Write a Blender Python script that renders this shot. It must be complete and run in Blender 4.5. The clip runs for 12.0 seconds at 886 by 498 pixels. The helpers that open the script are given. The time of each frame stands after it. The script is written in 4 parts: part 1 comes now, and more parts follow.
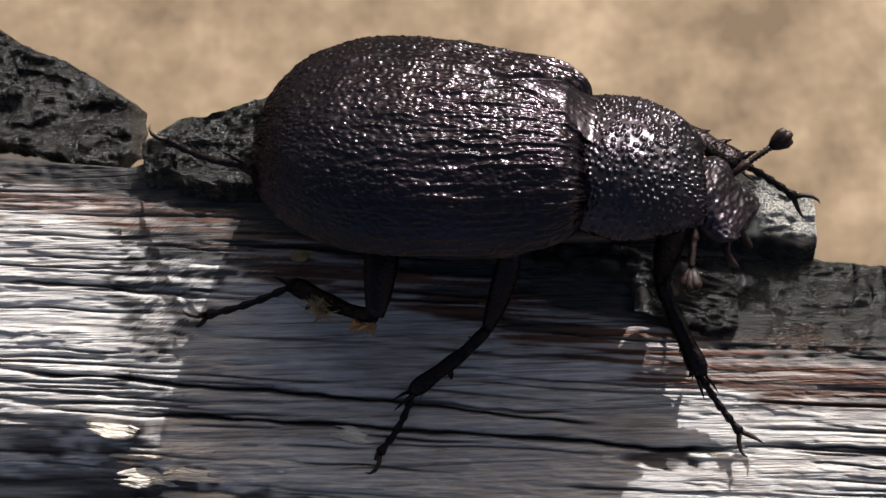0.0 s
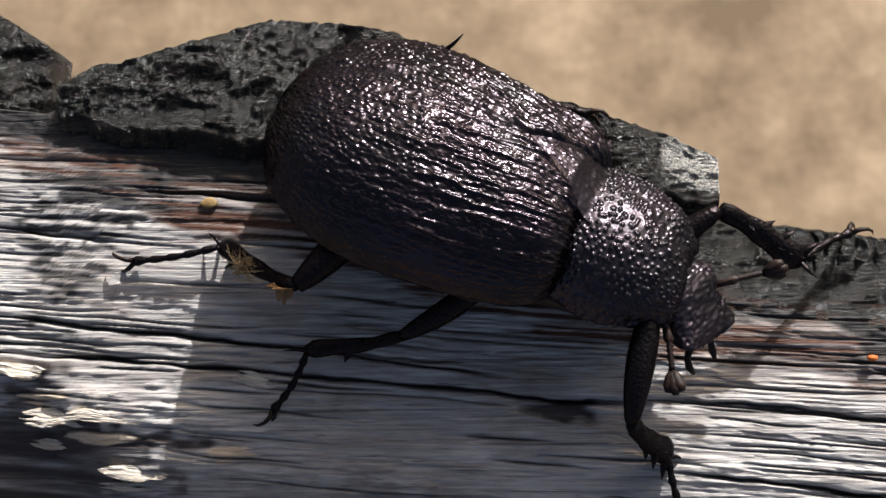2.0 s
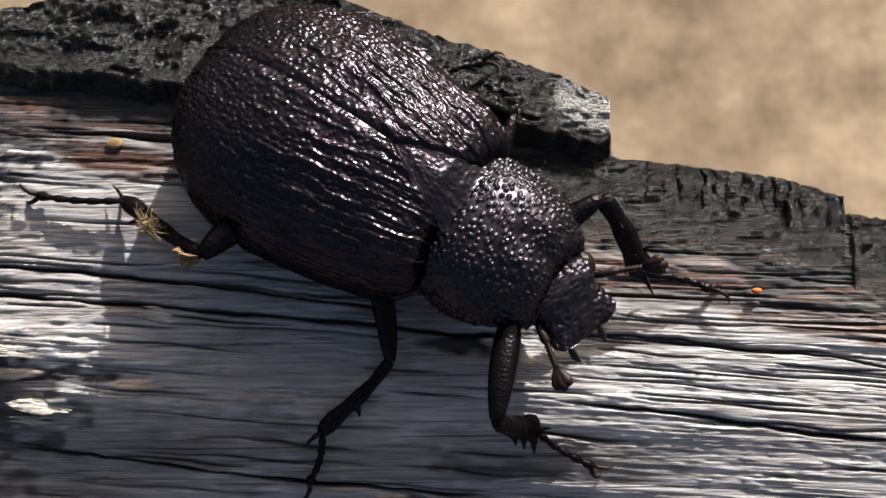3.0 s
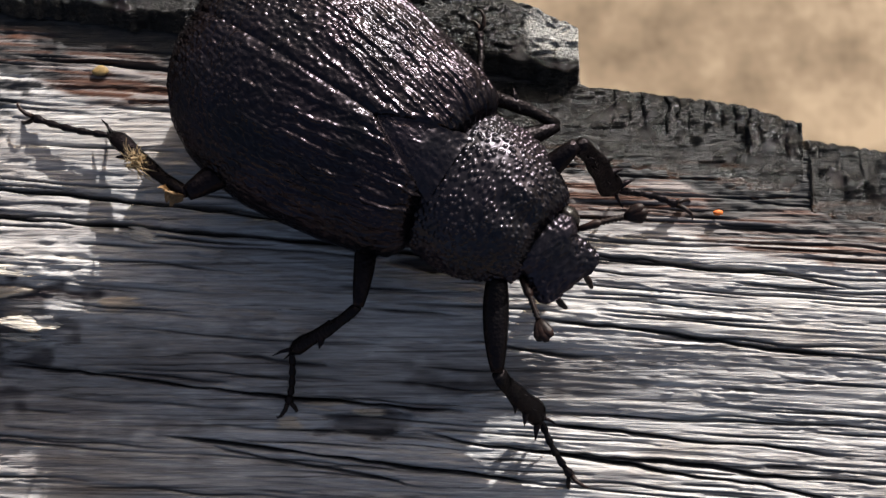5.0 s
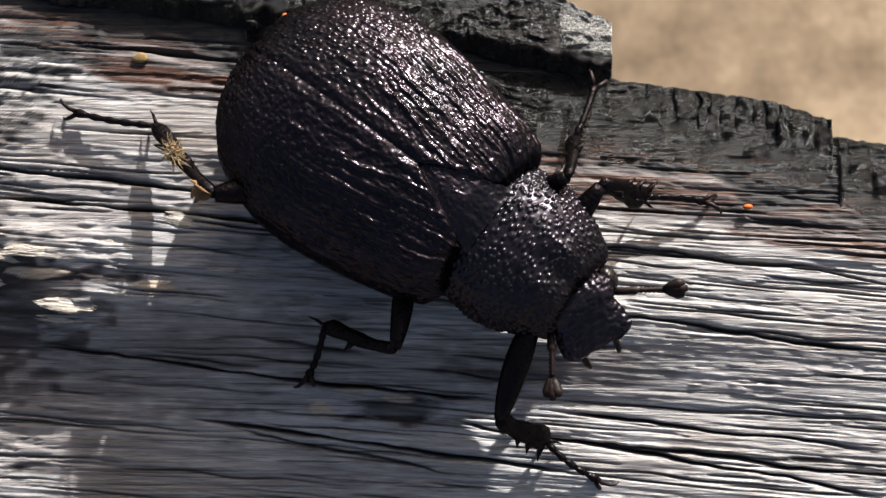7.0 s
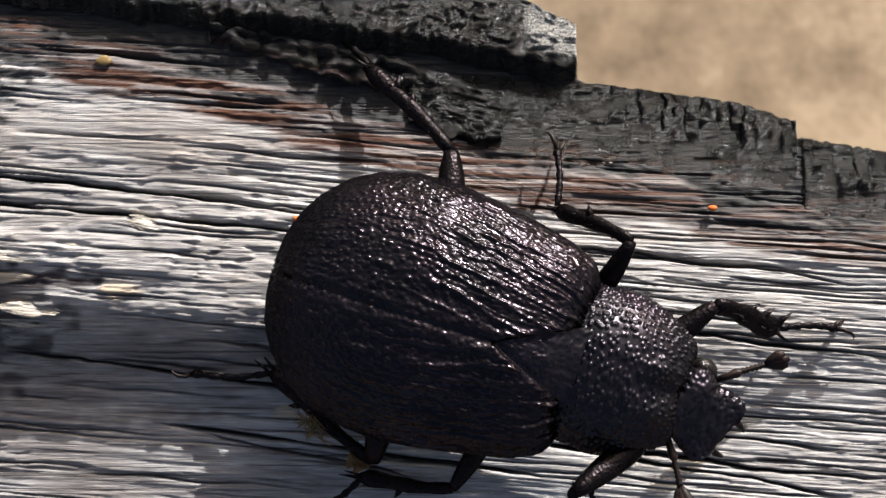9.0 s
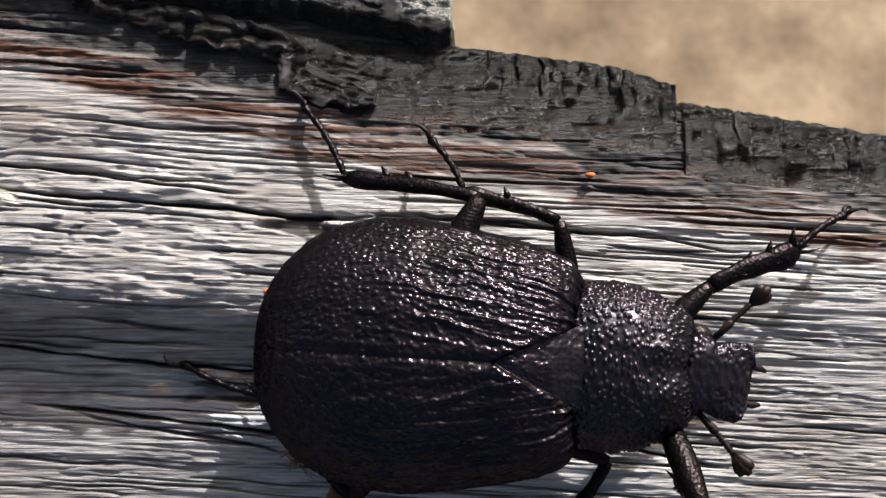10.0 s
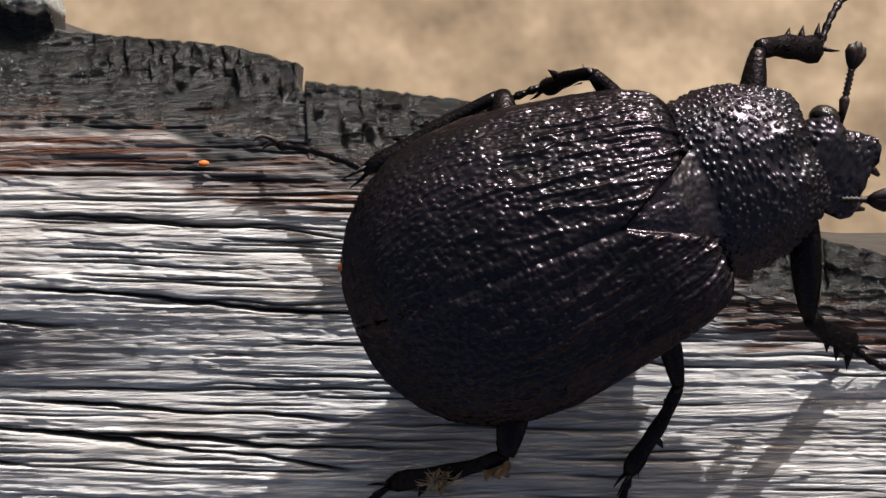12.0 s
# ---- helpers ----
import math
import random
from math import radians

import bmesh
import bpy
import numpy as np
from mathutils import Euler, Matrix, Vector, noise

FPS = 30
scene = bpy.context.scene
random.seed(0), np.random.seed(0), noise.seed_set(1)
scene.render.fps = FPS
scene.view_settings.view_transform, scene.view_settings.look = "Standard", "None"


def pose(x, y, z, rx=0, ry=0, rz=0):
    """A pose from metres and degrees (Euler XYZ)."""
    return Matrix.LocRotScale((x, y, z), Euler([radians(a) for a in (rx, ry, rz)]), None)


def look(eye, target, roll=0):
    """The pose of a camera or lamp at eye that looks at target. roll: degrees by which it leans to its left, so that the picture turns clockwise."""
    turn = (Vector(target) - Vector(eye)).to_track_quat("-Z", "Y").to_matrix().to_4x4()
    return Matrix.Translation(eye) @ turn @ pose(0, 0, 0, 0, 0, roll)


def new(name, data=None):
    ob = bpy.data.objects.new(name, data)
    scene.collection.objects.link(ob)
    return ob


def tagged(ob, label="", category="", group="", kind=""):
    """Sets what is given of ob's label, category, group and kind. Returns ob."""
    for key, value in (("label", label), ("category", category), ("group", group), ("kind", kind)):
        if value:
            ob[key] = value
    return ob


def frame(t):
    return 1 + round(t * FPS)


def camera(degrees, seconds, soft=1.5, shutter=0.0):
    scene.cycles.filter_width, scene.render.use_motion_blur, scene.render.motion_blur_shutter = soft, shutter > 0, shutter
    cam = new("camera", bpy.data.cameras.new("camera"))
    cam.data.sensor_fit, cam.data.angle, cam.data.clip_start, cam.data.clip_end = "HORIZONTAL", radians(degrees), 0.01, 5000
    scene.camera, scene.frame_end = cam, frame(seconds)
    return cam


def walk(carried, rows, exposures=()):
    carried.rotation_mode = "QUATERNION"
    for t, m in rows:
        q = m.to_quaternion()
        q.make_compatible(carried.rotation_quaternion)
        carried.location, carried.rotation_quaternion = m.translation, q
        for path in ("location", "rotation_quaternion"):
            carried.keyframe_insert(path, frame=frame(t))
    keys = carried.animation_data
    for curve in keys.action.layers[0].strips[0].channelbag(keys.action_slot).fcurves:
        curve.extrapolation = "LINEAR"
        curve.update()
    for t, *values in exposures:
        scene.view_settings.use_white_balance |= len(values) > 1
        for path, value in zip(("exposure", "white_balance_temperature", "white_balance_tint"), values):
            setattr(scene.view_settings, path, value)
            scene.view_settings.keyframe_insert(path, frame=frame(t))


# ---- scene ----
from mathutils import Quaternion

MM = 0.001
cam = camera(48, 12.0, soft=1.45)
PATH = [
    (0, pose(-0.00946, 0.00529, 0.05340, 8.27, 1.58, -1.66)),
    (0.5, pose(-0.00812, 0.00399, 0.05368, 8.13, 2.12, -0.81)),
    (1, pose(-0.00650, 0.00322, 0.05362, 8.07, 2.45, -0.37)),
    (1.5, pose(-0.00605, 0.00311, 0.05360, 8.08, 2.30, -0.20)),
    (2, pose(-0.00401, 0.00274, 0.05335, 8.05, 1.82, -0.29)),
    (2.5, pose(-0.00081, 0.00147, 0.05376, 7.51, 1.34, -0.48)),
    (3, pose(0.00086, -0.00024, 0.05428, 7.37, 1.14, -0.52)),
    (5, pose(0.00186, -0.00407, 0.05602, 6.57, 0.65, -0.46)),
    (5.5, pose(0.00099, -0.00564, 0.05663, 6.31, 0.84, -0.20)),
    (6, pose(0.00000, -0.00594, 0.05649, 6.37, 0.86, 0.08)),
    (6.5, pose(0.00011, -0.00582, 0.05696, 6.63, 1.01, 0.37)),
    (7, pose(0.00031, -0.00513, 0.05666, 6.94, 0.84, 0.49)),
    (9, pose(0.00193, -0.00522, 0.05648, 7.19, 0.46, 0.23)),
    (9.5, pose(0.00448, -0.00547, 0.05572, 6.87, -0.38, -0.18)),
    (10, pose(0.00793, -0.00551, 0.05501, 5.96, -0.60, -0.60)),
    (10.5, pose(0.01106, -0.00607, 0.05471, 5.41, -0.86, -1.19)),
    (11, pose(0.01539, -0.00685, 0.05398, 5.78, -1.57, -1.91)),
    (11.5, pose(0.02137, -0.00612, 0.05235, 6.09, -2.39, -2.55)),
    (12, pose(0.02878, -0.00558, 0.05131, 5.36, -0.05, -2.84)),
]
walk(cam, PATH)

# ---------------------------------------------------------------- light
SUN_DIR = Vector((0.44, 1.0, 0.44)).normalized()
world = bpy.data.worlds.new("sky")
world.use_nodes = True
scene.world = world
wt = world.node_tree
sky = wt.nodes.new("ShaderNodeTexSky")
sky.sky_type = "NISHITA"
sky.sun_disc = False
sky.dust_density = 7.0
sky.air_density = 0.7
sky.ozone_density = 0.1
sky.sun_elevation = math.asin(SUN_DIR.z)
sky.sun_rotation = math.atan2(SUN_DIR.x, SUN_DIR.y)
wt.nodes["Background"].inputs[1].default_value = 0.080
wt.links.new(sky.outputs[0], wt.nodes["Background"].inputs[0])
sun = new("sun", bpy.data.lights.new("sun", "SUN"))
sun.data.energy = 5.0
sun.data.angle = radians(0.55)
sun.data.color = (0.985, 0.965, 0.955)
sun.matrix_world = look(SUN_DIR * 3, (0, 0, 0))
scene.view_settings.exposure = 0.82


# ---------------------------------------------------------------- numbers
def table_noise(x, y, seed):
    """Smooth value noise between -1 and 1."""
    tab = np.random.RandomState(seed).uniform(-1, 1, (257, 257))
    tab[256], tab[:, 256] = tab[0], tab[:, 0]
    xi, yi = np.floor(x).astype(int), np.floor(y).astype(int)
    fx, fy = x - xi, y - yi
    fx, fy = fx * fx * (3 - 2 * fx), fy * fy * (3 - 2 * fy)
    xi, yi = xi % 256, yi % 256
    a = tab[xi, yi] * (1 - fx) + tab[xi + 1, yi] * fx
    b = tab[xi, yi + 1] * (1 - fx) + tab[xi + 1, yi + 1] * fx
    return a * (1 - fy) + b * fy


def cells(x, y, seed):
    """Distance to the nearest of jittered points, one a unit square, and that point's random value."""
    rs = np.random.RandomState(seed)
    jx, jy, jr = (rs.uniform(0, 1, (64, 64)) for _ in range(3))
    xi, yi = np.floor(x).astype(int), np.floor(y).astype(int)
    best, val = np.full(np.shape(x), 9.0), np.zeros(np.shape(x))
    for a in (-1, 0, 1):
        for b in (-1, 0, 1):
            i, j = (xi + a) % 64, (yi + b) % 64
            d = np.hypot(xi + a + jx[i, j] - x, yi + b + jy[i, j] - y)
            near = d < best
            best, val = np.where(near, d, best), np.where(near, jr[i, j], val)
    return best, val


def step(a, b, x):
    s = np.clip((x - a) / (b - a), 0, 1)
    return s * s * (3 - 2 * s)


def curve(pairs):
    xs, ys = zip(*pairs)
    return lambda x: np.interp(x, xs, ys)


# ---------------------------------------------------------------- meshes
class Geo:
    """Gathers vertices in millimetres and faces of one mesh."""

    def __init__(self):
        self.v, self.f, self.n = [], [], 0

    def add(self, verts, faces):
        self.v.append(np.asarray(verts, float).reshape(-1, 3))
        self.f += [tuple(int(i) + self.n for i in f) for f in faces]
        self.n += len(self.v[-1])
        return self

    def tube(self, pts, radii, seg=10, flat=1.0, up=(0, 0, 1)):
        """A round bar along pts; flat squeezes it along the second cross axis."""
        pts, rings = [Vector(p) for p in pts], []
        for i, p in enumerate(pts):
            d = (pts[min(i + 1, len(pts) - 1)] - pts[max(i - 1, 0)]).normalized()
            side = d.cross(Vector(up))
            side = side.normalized() if side.length > 1e-4 else Vector((0, 1, 0))
            top = side.cross(d)
            for k in range(seg):
                a = 2 * math.pi * k / seg
                rings.append(p + side * math.cos(a) * radii[i] + top * math.sin(a) * radii[i] * flat)
        n = len(pts)
        faces = [(i * seg + k, i * seg + (k + 1) % seg, (i + 1) * seg + (k + 1) % seg, (i + 1) * seg + k) for i in range(n - 1) for k in range(seg)]
        faces += [tuple(reversed(range(seg))), tuple(range((n - 1) * seg, n * seg))]
        return self.add([tuple(r) for r in rings], faces)

    def ball(self, c, r, nu=12, nv=8):
        r = (r, r, r) if np.isscalar(r) else r
        v = [(c[0], c[1], c[2] + r[2])]
        for i in range(1, nv):
            b = math.pi * i / nv
            v += [(c[0] + r[0] * math.sin(b) * math.cos(2 * math.pi * k / nu), c[1] + r[1] * math.sin(b) * math.sin(2 * math.pi * k / nu), c[2] + r[2] * math.cos(b)) for k in range(nu)]
        v.append((c[0], c[1], c[2] - r[2]))
        f = [(0, 1 + k, 1 + (k + 1) % nu) for k in range(nu)]
        for i in range(nv - 2):
            f += [(1 + i * nu + k, 1 + (i + 1) * nu + k, 1 + (i + 1) * nu + (k + 1) % nu, 1 + i * nu + (k + 1) % nu) for k in range(nu)]
        e = 1 + (nv - 2) * nu
        f += [(len(v) - 1, e + (k + 1) % nu, e + k) for k in range(nu)]
        return self.add(v, f)

    def mesh(self, name):
        me = bpy.data.meshes.new(name)
        me.from_pydata((np.concatenate(self.v) * MM).tolist(), [], self.f)
        me.shade_smooth()
        return me


def sheet(name, grid, masks=None, wrap=False):
    """A mesh from an (n, m, 3) array of places in millimetres, with float attributes on its points."""
    n, m = grid.shape[:2]
    i, j = np.meshgrid(np.arange(n - 1), np.arange(m if wrap else m - 1), indexing="ij")
    k = (j + 1) % m
    quads = np.stack([i * m + j, (i + 1) * m + j, (i + 1) * m + k, i * m + k], -1).reshape(-1, 4)
    me = bpy.data.meshes.new(name)
    me.vertices.add(n * m)
    me.vertices.foreach_set("co", (grid.reshape(-1, 3) * MM).ravel())
    me.loops.add(quads.size)
    me.loops.foreach_set("vertex_index", quads.ravel())
    me.polygons.add(len(quads))
    me.polygons.foreach_set("loop_start", np.arange(len(quads)) * 4)
    me.update(calc_edges=True)
    for key, value in (masks or {}).items():
        at = me.attributes.new(key, "FLOAT", "POINT")
        at.data.foreach_set("value", np.asarray(value, float).ravel())
    me.shade_smooth()
    return me


def part(name, data, material, parent, label=""):
    ob = new(name, data)
    data.materials.clear()
    data.materials.append(material)
    ob.parent = parent
    return tagged(ob, label)


# ---------------------------------------------------------------- materials
class Nodes:
    def __init__(self, name):
        self.mat = bpy.data.materials.new(name)
        self.mat.use_nodes = True
        self.tree = self.mat.node_tree
        self.out = self.tree.nodes["Principled BSDF"]

    def add(self, kind, ins=None):
        n = self.tree.nodes.new("ShaderNode" + kind)
        for key, value in (ins or {}).items():
            self.put(n, key, value)
        return n

    def put(self, n, key, value):
        if isinstance(value, bpy.types.NodeSocket):
            self.tree.links.new(value, n.inputs[key])
        else:
            n.inputs[key].default_value = value

    def noise(self, scale, vec=None, detail=4.0, rough=0.6):
        ins = {"Scale": scale, "Detail": detail, "Roughness": rough}
        if vec is not None:
            ins["Vector"] = vec
        return self.add("TexNoise", ins).outputs[0]

    def coords(self, size=(1, 1, 1), turn=0.0):
        c = self.add("TexCoord").outputs["Object"]
        return self.add("Mapping", {"Vector": c, "Rotation": (0, 0, radians(turn)), "Scale": size}).outputs[0]

    def math(self, op, a, b=0.0, clamp=False):
        n = self.add("Math")
        n.operation, n.use_clamp = op, clamp
        self.put(n, 0, a), self.put(n, 1, b)
        return n.outputs[0]

    def span(self, x, a, b, c=0.0, d=1.0):
        return self.add("MapRange", {0: x, 1: a, 2: b, 3: c, 4: d}).outputs[0]

    def mix(self, f, a, b, blend="MIX"):
        n = self.add("Mix")
        n.data_type, n.blend_type = "RGBA", blend
        self.put(n, 0, f)
        for key, value in ((6, a), (7, b)):
            self.put(n, key, (*value, 1) if isinstance(value, tuple) and len(value) == 3 else value)
        return n.outputs[2]

    def ramp(self, x, stops):
        n = self.add("ValToRGB", {0: x})
        while len(n.color_ramp.elements) < len(stops):
            n.color_ramp.elements.new(0.5)
        for e, (p, c) in zip(n.color_ramp.elements, stops):
            e.position, e.color = p, (*c, 1)
        return n.outputs[0]

    def attr(self, name):
        n = self.add("Attribute")
        n.attribute_name = name
        return n.outputs["Fac"]

    def bump(self, height, strength, dist):
        return self.add("Bump", {"Height": height, "Strength": strength, "Distance": dist}).outputs[0]

    def done(self, **values):
        for key, value in values.items():
            key = key.replace("_", " ")
            self.put(self.out, key, (*value, 1) if isinstance(value, tuple) and len(value) == 3 else value)
        return self.mat


def wood_material():
    m = Nodes("weathered_wood")
    fibre = m.coords((110, 3000, 900), 4.0)
    band = m.coords((12, 180, 100), 4.0)
    blotch = m.coords((60, 140, 100), 4.0)
    a, b, c = m.noise(1.6, fibre, 6, 0.7), m.noise(2.0, band, 5), m.noise(1.5, blotch, 4)
    grey = m.ramp(m.math("ADD", m.math("MULTIPLY", a, 0.55), m.math("MULTIPLY", b, 0.45)),
                  [(0.33, (0.17, 0.160, 0.158)), (0.43, (0.33, 0.318, 0.315)), (0.53, (0.50, 0.487, 0.475)), (0.66, (0.68, 0.668, 0.65))])
    tan = m.ramp(a, [(0.3, (0.09, 0.062, 0.045)), (0.55, (0.21, 0.155, 0.115)), (0.75, (0.34, 0.26, 0.19))])
    warm = m.span(m.math("ADD", c, m.math("MULTIPLY", b, 0.3)), 0.66, 0.85, 0.0, 0.55)
    col = m.mix(warm, grey, tan)
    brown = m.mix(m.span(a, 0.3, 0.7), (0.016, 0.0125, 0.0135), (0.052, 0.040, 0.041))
    col = m.mix(m.attr("dull_shade"), col, m.mix(m.span(a, 0.3, 0.7), (0.105, 0.094, 0.094), (0.25, 0.228, 0.220)))
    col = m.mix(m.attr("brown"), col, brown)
    pale = m.mix(m.span(a, 0.3, 0.7), (0.42, 0.32, 0.22), (0.70, 0.60, 0.47))
    col = m.mix(m.attr("pale"), col, pale)
    col = m.mix(m.attr("rust"), col, m.mix(m.span(b, 0.3, 0.7), (0.020, 0.009, 0.006), (0.135, 0.046, 0.019)))
    fleck = m.noise(1.0, m.coords((420, 5600, 2000), 4.0), 3, 0.7)
    col = m.mix(1.0, col, m.ramp(fleck, [(0.36, (0.72, 0.71, 0.71)), (0.60, (1.0, 1.0, 1.0))]), "MULTIPLY")
    hair = m.noise(1.0, m.coords((70, 4600, 1500), 4.0), 3, 0.6)
    col = m.mix(1.0, col, m.ramp(hair, [(0.345, (0.42, 0.40, 0.39)), (0.40, (1.0, 1.0, 1.0))]), "MULTIPLY")
    # near-black in the cracks' colour paints shade that their relief leaves too weak
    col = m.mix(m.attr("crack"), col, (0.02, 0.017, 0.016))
    col = m.mix(m.attr("char"), col, m.mix(m.span(a, 0.35, 0.75), (0.006, 0.006, 0.0065), (0.030, 0.029, 0.030)))
    rough = m.span(b, 0.3, 0.7, 0.42, 0.62)
    grain = m.math("ADD", m.math("ADD", a, m.math("MULTIPLY", fleck, 0.6)), m.math("MULTIPLY", m.span(hair, 0.37, 0.44), 0.5))
    return m.done(Base_Color=col, Roughness=rough, Specular_IOR_Level=0.38, Normal=m.bump(grain, 0.8, 0.00013))


def char_material(name, gloss, low, high):
    m = Nodes(name)
    fibre = m.coords((1100, 7000, 3500), 4.0)
    a = m.noise(1.3, fibre, 6, 0.8)
    grit = m.noise(1.0, m.coords((3000, 9000, 6000), 4.0), 4, 0.75)
    spots = m.noise(9000.0, m.coords(), 4, 0.7)
    patch = m.noise(650.0, m.coords(), 3, 0.6)
    col = m.ramp(a, [(0.35, (0.002, 0.002, 0.0021)), (0.55, (0.007, 0.007, 0.007)), (0.72, (0.040, 0.039, 0.039))])
    col = m.mix(m.attr("rust"), col, m.mix(m.span(a, 0.35, 0.65), (0.012, 0.005, 0.003), (0.11, 0.044, 0.022)))
    col = m.mix(m.attr("ash"), col, m.mix(m.span(spots, 0.38, 0.62), (0.10, 0.10, 0.095), (0.66, 0.65, 0.61)))
    h = m.math("ADD", m.math("ADD", m.math("MULTIPLY", a, 1.1), m.math("MULTIPLY", spots, 0.5)), m.math("MULTIPLY", grit, 1.0))
    rough = m.math("ADD", m.span(patch, 0.35, 0.65, low, high), m.span(grit, 0.4, 0.6, 0.0, 0.10))
    return m.done(Base_Color=col, Roughness=rough, Specular_IOR_Level=gloss, Normal=m.bump(h, 1.0, 0.00024))


def shell_material(name, base, rough, bumps, strength, edge=0.35):
    """Dark cuticle that mirrors like burnished metal, with fine grains."""
    m = Nodes(name)
    spot = m.add("TexVoronoi", {"Vector": m.coords(), "Scale": bumps}).outputs["Distance"]
    fine = m.noise(bumps * 1.4, m.coords(), 3)
    tone = m.noise(260.0, m.coords(), 3)
    col = m.mix(m.span(tone, 0.35, 0.65), base, (base[0] * 1.35, base[1] * 1.15, base[2] * 1.25))
    h = m.math("ADD", m.math("MULTIPLY", spot, 1.0), m.math("MULTIPLY", fine, 0.5))
    dust = m.span(m.noise(900.0, m.coords(), 4), 0.45, 0.75, rough, rough + 0.16)
    return m.done(Base_Color=col, Metallic=0.85, Roughness=dust, Specular_Tint=(edge, edge * 0.94, edge), Normal=m.bump(h, strength, 0.00012))


def plain_material(name, low, high, scale, rough, strength=0.3, dist=0.0002, metal=0.0):
    m = Nodes(name)
    a = m.noise(scale, m.coords(), 5)
    return m.done(Base_Color=m.mix(m.span(a, 0.3, 0.7), low, high), Roughness=rough, Metallic=metal, Specular_IOR_Level=0.22, Normal=m.bump(a, strength, dist))


def chip_material():
    m = Nodes("pale_splinter")
    a, b = m.noise(1.4, m.coords((350, 4200, 1800), 0.0), 5, 0.7), m.noise(700.0, m.coords(), 3)
    col = m.ramp(a, [(0.30, (0.24, 0.205, 0.165)), (0.46, (0.46, 0.42, 0.36)), (0.68, (0.68, 0.64, 0.57))])
    col = m.mix(m.span(b, 0.52, 0.68, 0.0, 0.6), col, (0.36, 0.25, 0.15))
    return m.done(Base_Color=col, Roughness=0.75, Specular_IOR_Level=0.2, Normal=m.bump(a, 0.9, 0.00015))


def sand_material():
    m = Nodes("dry_sand")
    big, mid, small = m.noise(35.0, m.coords(), 2), m.noise(110.0, m.coords(), 2), m.noise(300.0, m.coords(), 1)
    v = m.math("ADD", m.math("MULTIPLY", big, 0.45), m.math("ADD", m.math("MULTIPLY", mid, 0.4), m.math("MULTIPLY", small, 0.15)))
    col = m.ramp(v, [(0.36, (0.182, 0.136, 0.091)), (0.50, (0.285, 0.215, 0.145)), (0.64, (0.42, 0.325, 0.222))])
    return m.done(Base_Color=col, Roughness=0.95, Specular_IOR_Level=0.1)


WOOD, SAND = wood_material(), sand_material()
CHAR = char_material("charred_wood", 0.50, 0.11, 0.36)
TAR = char_material("glossy_char", 0.7, 0.08, 0.20)
SHELL = shell_material("wing_case_shell", (0.0225, 0.0212, 0.0245), 0.20, 5200.0, 0.10)
SHIELD = shell_material("neck_shield_shell", (0.030, 0.029, 0.0335), 0.27, 4200.0, 0.10)
LIMB = shell_material("limb_shell", (0.013, 0.012, 0.0125), 0.32, 5200.0, 0.35, 0.25)
BELLY = plain_material("belly", (0.006, 0.004, 0.003), (0.024, 0.014, 0.008), 900.0, 0.42, 0.4)
EYE = plain_material("eye", (0.006, 0.005, 0.005), (0.012, 0.010, 0.009), 6000.0, 0.18)
RUSSET = plain_material("russet_limb", (0.004, 0.0022, 0.002), (0.016, 0.006, 0.004), 2500.0, 0.5)
LINT = plain_material("plant_fluff", (0.17, 0.12, 0.065), (0.38, 0.28, 0.16), 1800.0, 0.8)
LEAF = plain_material("dry_leaf", (0.09, 0.050, 0.022), (0.26, 0.155, 0.070), 1600.0, 0.6)
CHIP = chip_material()
CHALK = plain_material("pale_grit", (0.62, 0.60, 0.56), (0.80, 0.78, 0.75), 400.0, 0.7)
ORANGE = plain_material("orange_crumb", (0.42, 0.08, 0.015), (0.62, 0.19, 0.04), 2500.0, 0.6)
YELLOW = plain_material("yellow_crumb", (0.15, 0.095, 0.035), (0.30, 0.21, 0.09), 2500.0, 0.6)


# ---------------------------------------------------------------- ground
def make_ground():
    far = [-60000, -8000, -1500, -400, 0, 400, 1500, 8000, 60000]
    x, y = np.meshgrid(far, far, indexing="ij")
    ground = new("ground", sheet("ground", np.stack([x, y, 0 * x + GROUND_Z], -1)))
    ground.data.materials.append(SAND)
    tagged(ground, "dry tan sandy ground below the log", "ground", kind="structure")


# ---------------------------------------------------------------- log
GROUND_Z = -112.0
TILT = radians(-4.0)
EDGE = curve([(-260, 24), (-45, 21), (-37, 19.2), (-28, 18.2), (-24, 19.5), (-14, 20.5), (-6, 18.5), (3, 15.0), (8.6, 12.2), (12, 10.8), (22, 7.9), (35, 5.3), (41, 2.0), (52, -2.8), (70, -6), (300, -20)])
BURN = curve([(-260, 23), (-35, 18.0), (-29, 16.6), (-24, 14.9), (-15, 12.5), (-8, 10.3), (-3, 8.8), (5, 6.4), (12, 5.4), (16.5, 4.5), (23, 3.3), (28, 2.4), (36.5, 1.4), (45, -4.4), (52, -5.4), (70, -9), (300, -24)])
